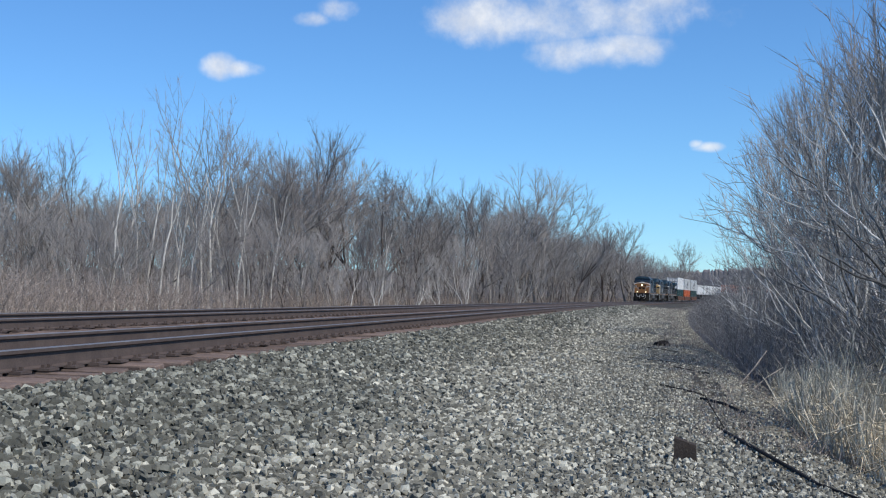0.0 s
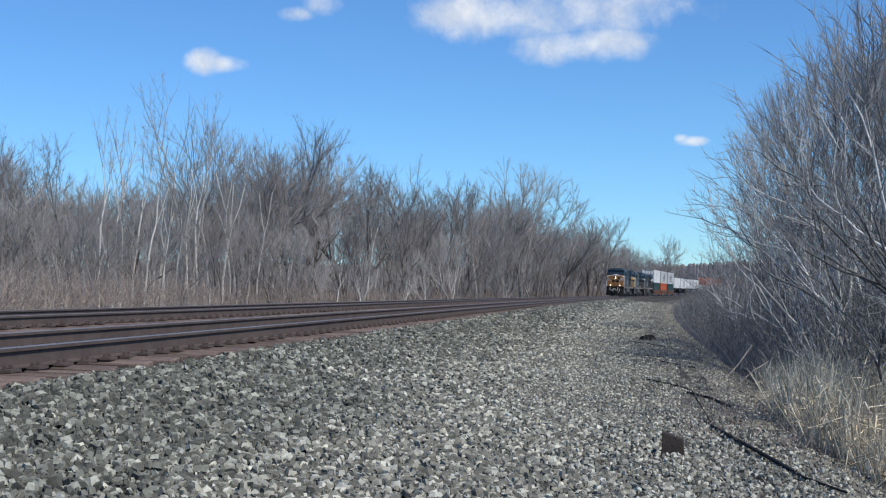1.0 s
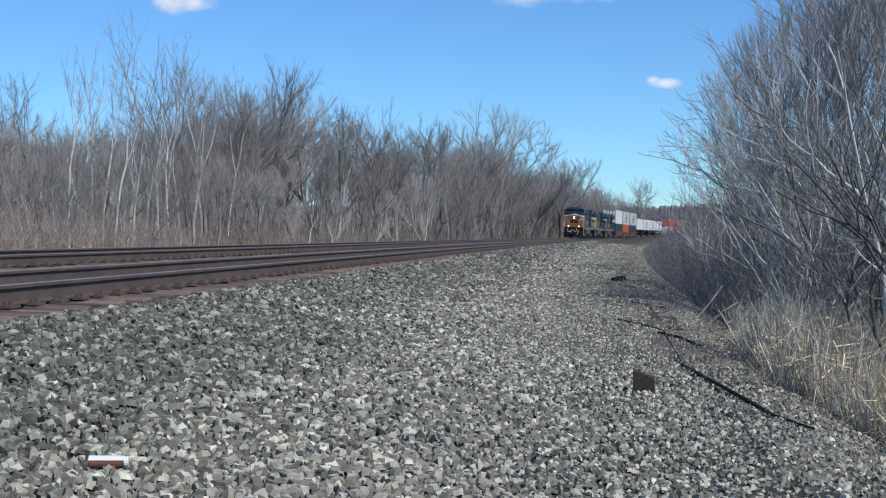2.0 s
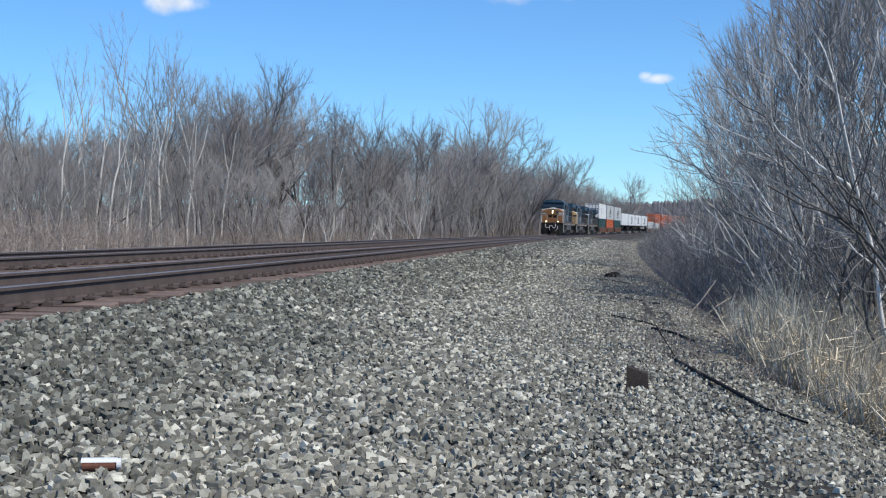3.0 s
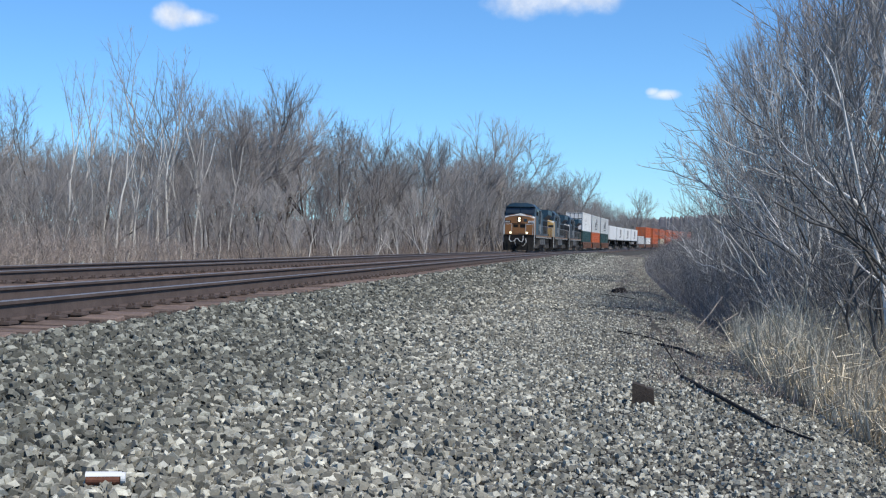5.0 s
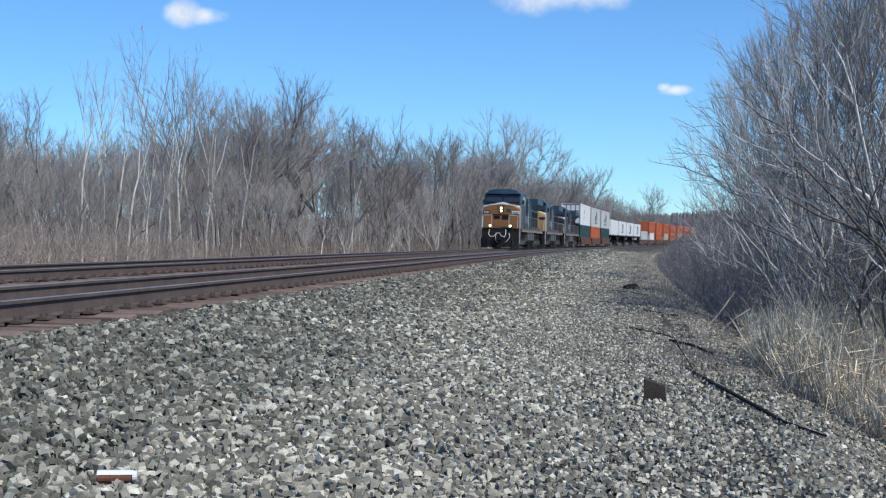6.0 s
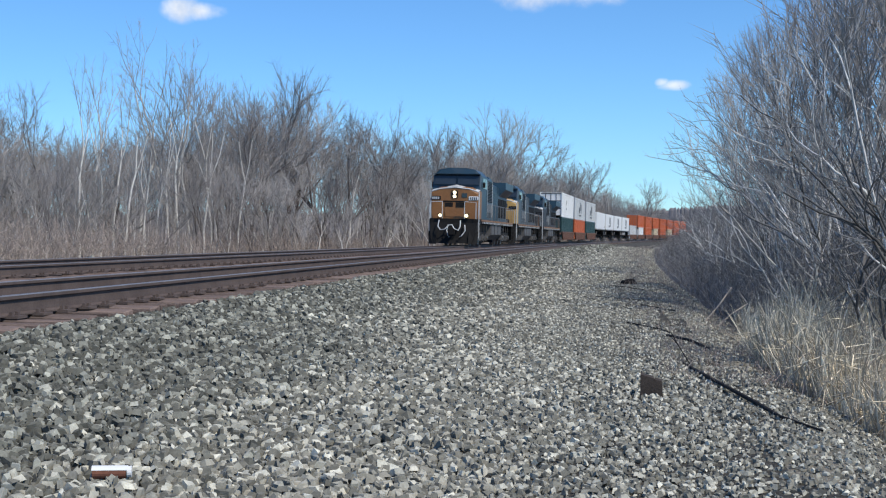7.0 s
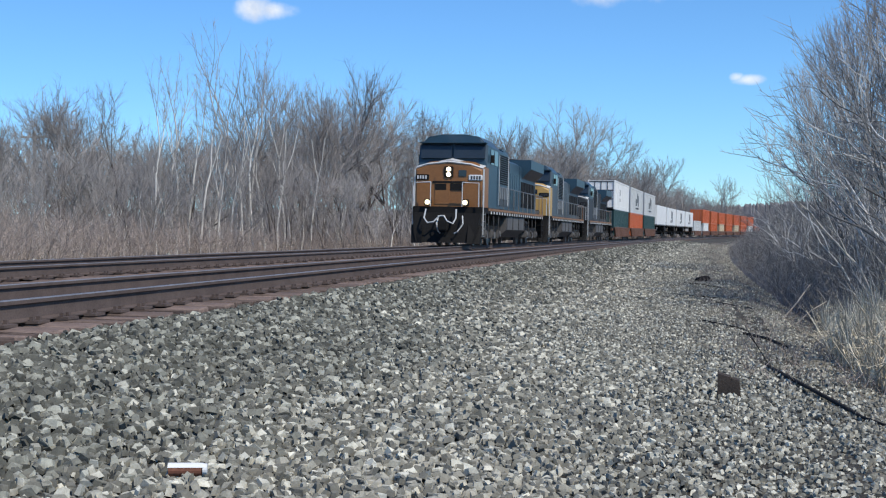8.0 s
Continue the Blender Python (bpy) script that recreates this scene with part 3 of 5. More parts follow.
def make_stones():
    rng = np.random.default_rng(8)
    shapes = [link_mesh("stone", [tuple(v) for v in c], [tuple(f) for f in CHIP_FACES.tolist()], STONE_ONE) for c in chips(rng, np.full(8, 0.066))]
    singles = 0
    spots, sizes, slots = [], [], []
    # stretches along the line: from, to, stones to the square metre, size
    for s0, s1, density, big in ((4.2, 8.0, 760, 0.049), (8.0, 13.0, 680, 0.051), (13.0, 22.0, 500, 0.054), (22.0, 40.0, 330, 0.062), (40.0, 90.0, 95, 0.092), (90.0, 170.0, 26, 0.14)):
        for _ in range(int((s1 - s0) * 6.9 * density * 1.25)):
            s, p = rng.uniform(s0, s1), rng.uniform(-2.3, 4.6)
            if p > 1.2 and rng.random() < 0.2:
                continue
            if p > 4.0 and rng.random() < (p - 4.0) * 0.6:
                continue
            wear = 0.55 * noise.noise(Vector((s * 0.22, p * 0.7, 3.0)))
            if p < 0.3 + wear and rng.random() < min(0.3, (0.3 + wear - p) * 0.2):
                continue
            x, y = plan(s, p)
            if abs(math.degrees(math.atan2(x, y)) + 0.5) > 24.5:
                continue
            # coarse by the track, fine on the worn shoulder
            size = big * float(np.interp(p + wear, (-1.5, 0.2, 1.4, 4.0), (0.55, 0.72, 1.0, 1.12))) * rng.uniform(0.6, 1.4)
            size *= 0.74 if s > 13 and p + wear < 1.2 else 1.0
            z = ground_z(s, p) + size * rng.uniform(0.05, 0.62)
            if singles < 300 and 5.0 < s < 7.5 and 0.4 < p < 1.6:
                ob = new("stone", shapes[singles % 8])
                ob.parent = ground
                ob.matrix_basis = pose(x, y, z, rng.normal(0, 12), rng.normal(0, 12), rng.uniform(0, 360))
                singles += 1
                continue
            spots.append((x, y, z))
            sizes.append(size)
            slots.append(1 if p > 2.4 + 1.3 * noise.noise(Vector((s * 0.3, p * 0.5, 5.0))) + 0.4 * rng.normal() else 0)
    n = len(spots)
    verts = (chips(rng, np.array(sizes)) + np.array(spots)[:, None, :]).reshape(-1, 3)
    faces = (np.arange(n)[:, None, None] * 8 + CHIP_FACES[None]).reshape(-1, 4)
    mesh_part("ballast_stones", link_mesh("ballast_stones", verts.tolist(), faces.tolist(), [STONE, FRESH], np.repeat(slots, 5).tolist()), ground, "crushed grey and buff ballast stones", "stuff")


# ---- right bank: shrubs, reeds, ditch ----
# bark tones pushed apart: sunlit stems and the thicket's inner shade, put into colour
NEAR_SHADED = material("bark_near_dark", (0.15, 0.145, 0.14), (0.055, 0.053, 0.051), 0.8, scale=2.0, fine=30.0, bump=0.3, depth=0.006, each=0.3)
NEAR_SUNLIT = material("bark_near_pale", (0.74, 0.72, 0.68), (0.46, 0.45, 0.42), 0.8, scale=1.5, fine=18.0, bump=0.3, depth=0.006, each=0.2, stain=(0.10, 0.095, 0.09), stain_at=(0.60, 0.68), stain_scale=3.0)
TWIG_SHADE = material("twig_shade", (0.25, 0.248, 0.245), (0.10, 0.099, 0.098), 0.85, scale=1.0, fine=14.0, bump=0.0, each=0.2)
BUSH_GROUP = "bare shrubs along the ditch"
SHRUBS = [tree_thing("shrub", forked(70, 4.0, 0.040, 0.36, (2, 2, 2), 0.42, 3, 0.0036, roots=7, lean=0.26, wander=0.19, lift=0.05, woody=3, shoots=1, thin=0.62, twig_l=0.22), (NEAR_SHADED, TWIG_SHADE), "dark many-stemmed alder shrub leaning out over the reeds", "shrub", BUSH_GROUP),
          tree_thing("shrub", forked(71, 4.0, 0.030, 0.44, (2, 2, 2), 0.40, 4, 0.0036, roots=5, lean=0.10, wander=0.18, lift=0.07, woody=3, shoots=1, thin=0.58, twig_l=0.26), (NEAR_SUNLIT, TWIG_NEAR), "bare pale-stemmed shrub with crooked upright stems", "shrub", BUSH_GROUP),
          tree_thing("shrub", forked(72, 4.0, 0.022, 0.32, (3, 2, 2), 0.50, 4, 0.0036, roots=5, lean=0.16, wander=0.20, lift=0.05, woody=2, shoots=2, twig_l=0.26), (NEAR_SUNLIT, TWIG_SHADE), "grey tangled bare shrub full of fine twigs", "shrub", BUSH_GROUP),
          tree_thing("shrub", forked(73, 4.0, 0.030, 0.44, (2, 2, 2), 0.42, 4, 0.0036, roots=5, lean=0.12, wander=0.19, lift=0.07, woody=3, shoots=1, thin=0.6, twig_l=0.26), (NEAR_SHADED, TWIG_NEAR), "bare shrub of dark grey crooked stems", "shrub", BUSH_GROUP)]


def make_bank():
    rng = random.Random(4)
    # bearing, distance, height, kind, lean towards the track
    for b, d, h, k, lean in ((22.2, 15.2, 4.4, 0, 9), (24.8, 14.4, 4.6, 0, 4), (22.2, 17.0, 5.4, 1, 4), (20.8, 18.5, 4.6, 0, 6), (24.0, 19.0, 6.0, 3, 2), (19.0, 21.0, 4.6, 2, 3), (21.0, 21.5, 6.2, 3, 0), (19.6, 23.0, 6.2, 1, 2),
                             (17.6, 24.5, 4.6, 1, 4), (17.6, 25.5, 5.4, 2, 4), (22.6, 24.0, 7.0, 1, 0), (16.8, 28.5, 4.2, 2, 2), (16.2, 31.0, 5.0, 3, 3), (18.2, 29.0, 6.8, 1, 2), (20.0, 30.0, 7.8, 3, 0), (15.7, 35.0, 4.4, 3, 2), (15.6, 37.0, 4.9, 2, 4),
                             (17.0, 36.0, 7.0, 1, 0), (14.4, 41.0, 4.4, 2, 3), (15.3, 45.0, 5.4, 3, 0), (16.0, 44.0, 7.2, 2, 0), (13.9, 50.0, 4.4, 1, 3), (14.0, 57.0, 5.6, 2, 0), (13.6, 66.0, 4.4, 2, 0), (13.9, 76.0, 6.0, 3, 0), (13.3, 92.0, 4.6, 2, 0), (13.6, 112.0, 6.0, 2, 0)):
        s, p = spot(b, d)
        plant(SHRUBS[k], s, min(p, -2.8), h, rng.uniform(-25, 25) if lean > 5 else rng.uniform(0, 360), rng.uniform(0.75, 0.95), (0, -lean))
    for b, d, h, k in ((18.4, 32, 9.0, 0), (20.2, 31, 9.4, 2), (22.2, 33, 10.0, 1), (17.0, 48, 9.4, 3), (17.6, 52, 10.4, 0), (19.2, 45, 10.4, 3), (21.0, 43, 10.4, 0), (23.0, 41, 11.0, 3), (16.0, 66, 8.6, 3), (16.2, 80, 10.4, 1)):
        s, p = spot(b, d)
        plant(HARDWOODS[k], s, p, h, rng.uniform(0, 360), 0.62)
    for b, d, h, k in ((18.2, 27, 6.8, 1), (19.4, 26, 7.4, 1), (20.6, 25, 7.6, 1), (22.0, 28, 8.4, 1), (23.6, 24, 7.6, 1), (18.2, 33, 7.4, 1), (17.0, 38, 6.4, 1), (16.0, 40, 5.4, 2)):
        s, p = spot(b, d)
        plant(SAPLINGS[k], s, min(p, -3.2), h, rng.uniform(0, 360), 0.9)
    for i in range(40):
        s = 19 + 130 * rng.random() ** 1.3
        p = -3.2 - 9 * rng.random()
        plant(rng.choice(SHRUBS[1:]), s, p, rng.uniform(1.2, 2.2) + min(4.0, (-3.2 - p) * 0.6), rng.uniform(0, 360), rng.uniform(0.9, 1.3))


make_bank()


def make_reeds():
    """Dead reeds: standing stalks, many of them snapped over, thinning out into trampled litter."""
    rng = random.Random(12)
    verts, faces = [], []
    for _ in range(15000):
        s = 8.0 + 17 * rng.random() ** 1.35
        edge = float(np.interp(s, (8, 10, 12, 16, 19, 26), (-2.25, -2.1, -1.75, -1.8, -2.3, -2.6)))
        p = edge - 3.2 * rng.random() ** 1.3 - 0.35 * noise.noise(Vector((s * 0.9, 0, 0)))
        x, y = plan(s, p)
        clump = 0.75 + 0.7 * noise.noise(Vector((s * 0.9, p * 0.9, 3)))
        h = rng.uniform(0.35, 1.25) * clump * min(1.0, 0.45 + 0.7 * (edge - p + 0.3))
        at = (x, y, ground_z(s, p) - 0.03)
        d = unit((rng.gauss(0, 0.2), rng.gauss(0, 0.2), 1))
        r = rng.uniform(0.0035, 0.0085)
        f = rng.uniform(0.4, 0.75)
        mid = tuple(at[k] + d[k] * h * f for k in range(3))
        tube(verts, faces, (at, mid), (r, r * 0.9), 3)
        bend = (rng.gauss(0, 1), rng.gauss(0, 1), rng.uniform(-0.9, 0.5)) if rng.random() < 0.45 else (d[0] + rng.gauss(0, 0.3), d[1] + rng.gauss(0, 0.3), d[2])
        spike(verts, faces, mid, bend, h * (1 - f) * 1.2, r * 1.1)
    return tagged(new("reeds", link_mesh("reeds", verts, faces, REED)), "dead straw-coloured reeds standing and snapped over in the ditch", "reeds", kind="stuff")


make_reeds()


def make_weeds():
    """Dry tufts on the shoulder and in front of the brush."""
    rng = np.random.default_rng(17)
    verts, faces = [], []
    for _ in range(900):
        if rng.random() < 0.6:
            s = 11 + 170 * rng.random() ** 1.5
            p = -2.3 + 1.5 * rng.random() + 0.02 * s * rng.random()
        else:
            s = 18 + 120 * rng.random() ** 1.3
            p = 12.8 + 9 * rng.random()
        x, y = plan(s, p)
        z = ground_z(s, p)
        size = rng.uniform(0.08, 0.22) * (1 + 0.006 * s if p < 5 else 2.2)
        for _ in range(9):
            spike(verts, faces, np.array((x, y, z - 0.02)) + rng.normal(0, size * 0.6, 3) * (1, 1, 0), np.array((rng.normal(0, 0.6), rng.normal(0, 0.6), 1.0)), size * rng.uniform(0.6, 1.4), 0.006 * (1 if p < 5 else 2))
    return tagged(new("weeds", link_mesh("weeds", verts, faces, BRUSH)), "dry brown weed tufts on gravel", "weeds", kind="stuff")


make_weeds()

# ---- the train ----
BLUE = material("loco_blue", (0.016, 0.042, 0.066), (0.024, 0.058, 0.085), 0.42, scale=0.8, fine=12.0, bump=0.05, depth=0.003, stain=(0.06, 0.065, 0.07), stain_at=(0.55, 0.8), stain_scale=0.9)
GOLD = material("loco_gold", (0.28, 0.125, 0.038), (0.20, 0.086, 0.028), 0.45, scale=0.8, fine=12.0, bump=0.05, depth=0.003, stain=(0.17, 0.10, 0.04), stain_at=(0.58, 0.8), stain_scale=1.2)
PALE_BLUE = material("loco_grey_blue", (0.075, 0.095, 0.11), (0.045, 0.06, 0.072), 0.5, scale=0.8, fine=12.0, bump=0.05, depth=0.003)
YELLOW = material("loco_yellow", (0.52, 0.33, 0.11), (0.40, 0.25, 0.085), 0.5, scale=0.8, fine=12.0, bump=0.05, depth=0.003, stain=(0.2, 0.13, 0.06), stain_at=(0.58, 0.8), stain_scale=1.2)
GRIME = material("loco_grime", (0.02, 0.028, 0.036), (0.045, 0.045, 0.045), 0.6, scale=0.8, fine=12.0, bump=0.05, depth=0.003)
SMOKED = material("smoked_panel", (0.035, 0.05, 0.06), (0.075, 0.07, 0.065), 0.6, scale=1.2, fine=9.0, bump=0.1, depth=0.004)
BLACK = material("running_gear", (0.007, 0.0068, 0.0065), (0.017, 0.0155, 0.0145), 0.75, scale=1.5, fine=16.0, bump=0.2, depth=0.006)
PLOW = material("plow_black", (0.005, 0.0049, 0.0047), (0.013, 0.0125, 0.012), 0.8, scale=1.4, fine=9.0, bump=0.15, depth=0.005)
TANK = material("tank_grey", (0.13, 0.125, 0.12), (0.07, 0.066, 0.062), 0.65, scale=0.8, fine=10.0, bump=0.1, depth=0.004)
STEEL = material("worn_steel", (0.30, 0.29, 0.28), (0.16, 0.15, 0.14), 0.5, metal=0.6, scale=2.0, fine=30.0, bump=0.1, depth=0.003)
WHITE = material("white_paint", (0.78, 0.78, 0.76), (0.66, 0.66, 0.64), 0.5, scale=0.7, fine=9.0, bump=0.05, depth=0.004, stain=(0.45, 0.43, 0.40), stain_at=(0.6, 0.85), stain_scale=0.8)
GREY_WHITE = material("grey_white_paint", (0.58, 0.59, 0.58), (0.48, 0.49, 0.48), 0.5, scale=0.7, fine=9.0, bump=0.05, depth=0.004, stain=(0.36, 0.34, 0.31), stain_at=(0.58, 0.85), stain_scale=0.8)
ORANGE = material("orange_paint", (0.56, 0.135, 0.04), (0.43, 0.10, 0.032), 0.5, scale=0.7, fine=9.0, bump=0.05, depth=0.004, stain=(0.28, 0.07, 0.03), stain_at=(0.58, 0.85), stain_scale=0.8)
GREEN = material("dark_green_paint", (0.03, 0.075, 0.07), (0.022, 0.055, 0.055), 0.5, scale=0.7, fine=9.0, bump=0.05, depth=0.004)
CREAM = material("cream_paint", (0.62, 0.52, 0.36), (0.5, 0.42, 0.3), 0.5, scale=0.7, fine=9.0, bump=0.05, depth=0.004)
BROWN = material("well_car_brown", (0.17, 0.075, 0.04), (0.10, 0.05, 0.032), 0.7, scale=1.0, fine=10.0, bump=0.1, depth=0.005)
DARK_MARK = material("dark_lettering", (0.035, 0.04, 0.05), (0.05, 0.055, 0.06), 0.5, bump=0.0)
GLASS = material("window_glass", (0.02, 0.03, 0.04), (0.03, 0.04, 0.05), 0.12, bump=0.0)
HEADLIGHT = lamp_glow("headlight_glow", (1.0, 0.88, 0.60), 4.0)
DITCHLIGHT = lamp_glow("ditch_light_glow", (1.0, 0.84, 0.52), 2.6)


def box(bm, x0, x1, y0, y1, z0, z1, bevel=0.0):
    m = Matrix.LocRotScale(((x0 + x1) / 2, (y0 + y1) / 2, (z0 + z1) / 2), None, (abs(x1 - x0), abs(y1 - y0), abs(z1 - z0)))
    r = bmesh.ops.create_cube(bm, size=1, matrix=m)
    if bevel:
        edges = list({e for v in r["verts"] for e in v.link_edges})
        bmesh.ops.bevel(bm, geom=edges, offset=bevel, segments=2, affect="EDGES")
    return bm


def boxes(*specs, bevel=0.0):
    bm = bmesh.new()
    for s in specs:
        box(bm, *s, bevel=bevel)
    return bm


def loft(*rings):
    """A closed solid through rings of equal count."""
    bm = bmesh.new()
    rows = [[bm.verts.new(c) for c in ring] for ring in rings]
    n = len(rows[0])
    for a, b in zip(rows, rows[1:]):
        for i in range(n):
            bm.faces.new((a[i], a[(i + 1) % n], b[(i + 1) % n], b[i]))
    bm.faces.new(rows[0][::-1])
    bm.faces.new(rows[-1])
    return bm


def rod(bm, pts, r, sides=6):
    verts, faces = [], []
    tube(verts, faces, np.array(pts, float), [r] * len(pts), sides)
    vs = [bm.verts.new(v) for v in verts]
    for f in faces:
        bm.faces.new([vs[i] for i in f])
    return bm


def disc(bm, centre, axis, r, depth, sides=20):
    turn = Vector((0, 0, 1)).rotation_difference(Vector(axis)).to_matrix().to_4x4()
    bmesh.ops.create_cone(bm, cap_ends=True, segments=sides, radius1=r, radius2=r, depth=depth, matrix=Matrix.Translation(centre) @ turn)
    return bm


def hood_ring(y, half, z0, z1, crown=0.12):
    return [(-half, y, z0), (half, y, z0), (half, y, z1 - crown), (half - crown * 1.6, y, z1), (-half + crown * 1.6, y, z1), (-half, y, z1 - crown)]


def bogie(y, parent, axles=3, gap=1.85, wheel=0.53, half=1.19):
    """A truck: side frames, bolster, springs, and its wheelsets."""
    reach = gap * (axles - 1) / 2
    t = part("truck_frame", boxes((-half - 0.10, -half + 0.06, y - reach - 0.75, y + reach + 0.75, 0.62, 0.92), (half - 0.06, half + 0.10, y - reach - 0.75, y + reach + 0.75, 0.62, 0.92),
                                  (-half, half, y - 0.3, y + 0.3, 0.6, 0.95), bevel=0.04), BLACK, parent, "dark steel truck frame")
    for k in range(axles):
        yy = y - reach + k * gap
        for side in (-1, 1):
            bm = bmesh.new()
            disc(bm, (side * 0.755, yy, wheel), (1, 0, 0), wheel, 0.13, 24)
            disc(bm, (side * 0.70, yy, wheel), (1, 0, 0), wheel + 0.026, 0.03, 24)
            part("wheel", bm, STEEL, t, "worn steel wheel")
            bm = boxes((side * half - 0.2, side * half + 0.2, yy - 0.24, yy + 0.24, wheel - 0.2, wheel + 0.22), bevel=0.05)
            disc(bm, (side * (half + 0.2), yy, wheel), (1, 0, 0), 0.15, 0.1, 12)
            part("journal_box", bm, TANK, t)
        if k < axles - 1:
            bm = bmesh.new()
            for side in (-1, 1):
                for d in (-0.16, 0.16):
                    disc(bm, (side * (half + 0.02), yy + gap / 2 + d, 0.48), (0, 0, 1), 0.11, 0.3, 10)
            part("spring", bm, STEEL, t)
    return t


def handrail(points, posts, parent, mat):
    bm = bmesh.new()
    rod(bm, points, 0.028)
    for x, y, z0, z1 in posts:
        rod(bm, [(x, y, z0), (x, y, z1)], 0.024)
    return part("handrail", bm, mat, parent)


def locomotive(label, side_mat, nose_mat, lit):
    """Six-axle wide-cab diesel; front towards +y, rail heads at z 0."""
    lo = tagged(new("locomotive"), label, "locomotive", "locomotives of the train")
    # frame, sill and pilot
    part("frame", boxes((-1.53, 1.53, -10.6, 10.3, 1.42, 1.70), bevel=0.03), BLACK, lo)
    for side in (-1, 1):
        part("sill_stripe", boxes((side * 1.531, side * 1.545, -10.4, 8.6, 1.58, 1.69)), GOLD, lo, "gold sill stripe")
        for k in range(24):
            part("sill_mark", boxes((side * 1.532, side * 1.55, -10.2 + k * 0.78, -9.95 + k * 0.78, 1.44, 1.56)), GREY_WHITE, lo, "pale reflective mark")
    part("pilot", loft([(-1.45, 10.15, 0.3), (1.45, 10.15, 0.3), (1.52, 10.15, 1.44), (-1.52, 10.15, 1.44)], [(-1.35, 10.65, 0.28), (1.35, 10.65, 0.28), (1.50, 10.45, 1.44), (-1.50, 10.45, 1.44)]), BLACK, lo, "black pilot plate")
    part("snow_plow", loft([(-1.5, 10.2, 0.14), (1.5, 10.2, 0.14), (1.5, 10.4, 0.82), (-1.5, 10.4, 0.82)], [(-1.25, 10.75, 0.14), (1.25, 10.75, 0.14), (1.5, 10.48, 0.82), (-1.5, 10.48, 0.82)]), PLOW, lo, "scuffed dark plow")
    part("rear_pilot", boxes((-1.45, 1.45, -10.75, -10.55, 0.35, 1.44), bevel=0.03), BLACK, lo)
    for y, d in ((10.6, 1), (-10.7, -1)):
        bm = boxes((-0.16, 0.16, y, y + d * 0.5, 0.72, 1.0), (-0.2, 0.2, y + d * 0.42, y + d * 0.72, 0.66, 1.06), bevel=0.04)
        part("coupler", bm, BLACK, lo)
    bm = bmesh.new()
    for x in (-0.75, 0.3):
        rod(bm, [(x, 10.6, 1.3), (x * 1.1, 10.85, 0.95), (x * 0.8, 10.9, 0.62), (x * 0.6, 10.8, 0.55)], 0.03)
    rod(bm, [(0.85, 10.66, 1.58), (0.9, 10.8, 1.2), (0.72, 10.92, 0.98), (0.45, 10.95, 1.02), (0.2, 10.92, 1.28), (0.0, 10.92, 1.3), (-0.15, 10.93, 1.06), (-0.4, 10.92, 0.96), (-0.5, 10.8, 1.2), (-0.48, 10.66, 1.58)], 0.035)
    part("air_hose", bm, GREY_WHITE, lo, "looped grey air hoses")
    for side in (-1, 1):
        for y in (9.7, -10.2):
            metal = STEEL if y > 0 else BLACK
            for k in range(4):
                part("step", boxes((side * 1.18, side * 1.54, y - 0.38, y + 0.38, 0.42 + 0.32 * k, 0.46 + 0.32 * k)), metal, lo)
            for d in (-0.40, 0.40):
                part("step_side", boxes((side * 1.5, side * 1.54, y + d - 0.02, y + d + 0.02, 0.4, 1.5)), metal, lo)
    # nose
    ring = lambda y, w, z: [(-w, y, 1.7), (w, y, 1.7), (w, y, z - 0.34), (w * 0.66, y, z - 0.1), (0.0, y, z), (-w * 0.66, y, z - 0.1), (-w, y, z - 0.34)]
    nose = part("nose", loft(ring(10.02, 1.42, 3.60), ring(9.92, 1.52, 3.70), ring(8.75, 1.54, 3.86)), nose_mat, lo, "gold wide nose")
    part("nose_top", loft([(-1.5, 9.85, 3.42), (0.0, 9.88, 3.76), (1.5, 9.85, 3.42), (0, 9.8, 3.3)], [(-1.53, 9.1, 3.56), (0.0, 9.1, 3.885), (1.53, 9.1, 3.56), (0, 9.1, 3.4)]), GREY_WHITE, nose, "pale grey top of the nose")
    part("nose_door", boxes((-0.06, 0.62, 10.0, 10.045, 1.8, 3.1), bevel=0.015), nose_mat, nose)
    bm = bmesh.new()
    rod(bm, [(-1.5, 9.93, 3.38), (-0.98, 10.0, 3.55), (0.0, 10.03, 3.66), (0.98, 10.0, 3.55), (1.5, 9.93, 3.38)], 0.045, 4)
    part("nose_trim", bm, GREY_WHITE, nose, "pale line along the nose top")
    part("emblem", boxes((-0.72, 0.72, 10.022, 10.05, 2.72, 2.82), (-0.62, -0.08, 10.022, 10.05, 2.42, 2.70), (0.1, 0.6, 10.022, 10.05, 2.42, 2.70)), BLACK, nose, "black emblem bars")
    part("headlight_box", boxes((-0.20, 0.20, 10.0, 10.10, 2.98, 3.46), bevel=0.03), BLACK, nose)
    for z in (3.10, 3.33):
        part("headlight", disc(bmesh.new(), (0, 10.11, z), (0, 1, 0), 0.10, 0.03), HEADLIGHT if lit else STEEL, nose, "lit twin headlight" if lit else "unlit headlight")
    part("nose_window", boxes((-0.78, -0.44, 10.02, 10.05, 3.02, 3.3), bevel=0.01), GLASS, nose)
    for side in (-1, 1):
        nb = part("number_board", boxes((side * 0.88, side * 1.48, 9.95, 10.06, 2.86, 3.10), bevel=0.02), WHITE if lit and side < 0 else BLACK, lo, "white number board" if side < 0 else "dark number board")
        for k in range(4):
            part("number_bar", boxes((side * (0.98 + k * 0.12), side * (1.05 + k * 0.12), 10.06, 10.07, 2.9, 3.05)), DARK_MARK if side < 0 else GREY_WHITE, nb)
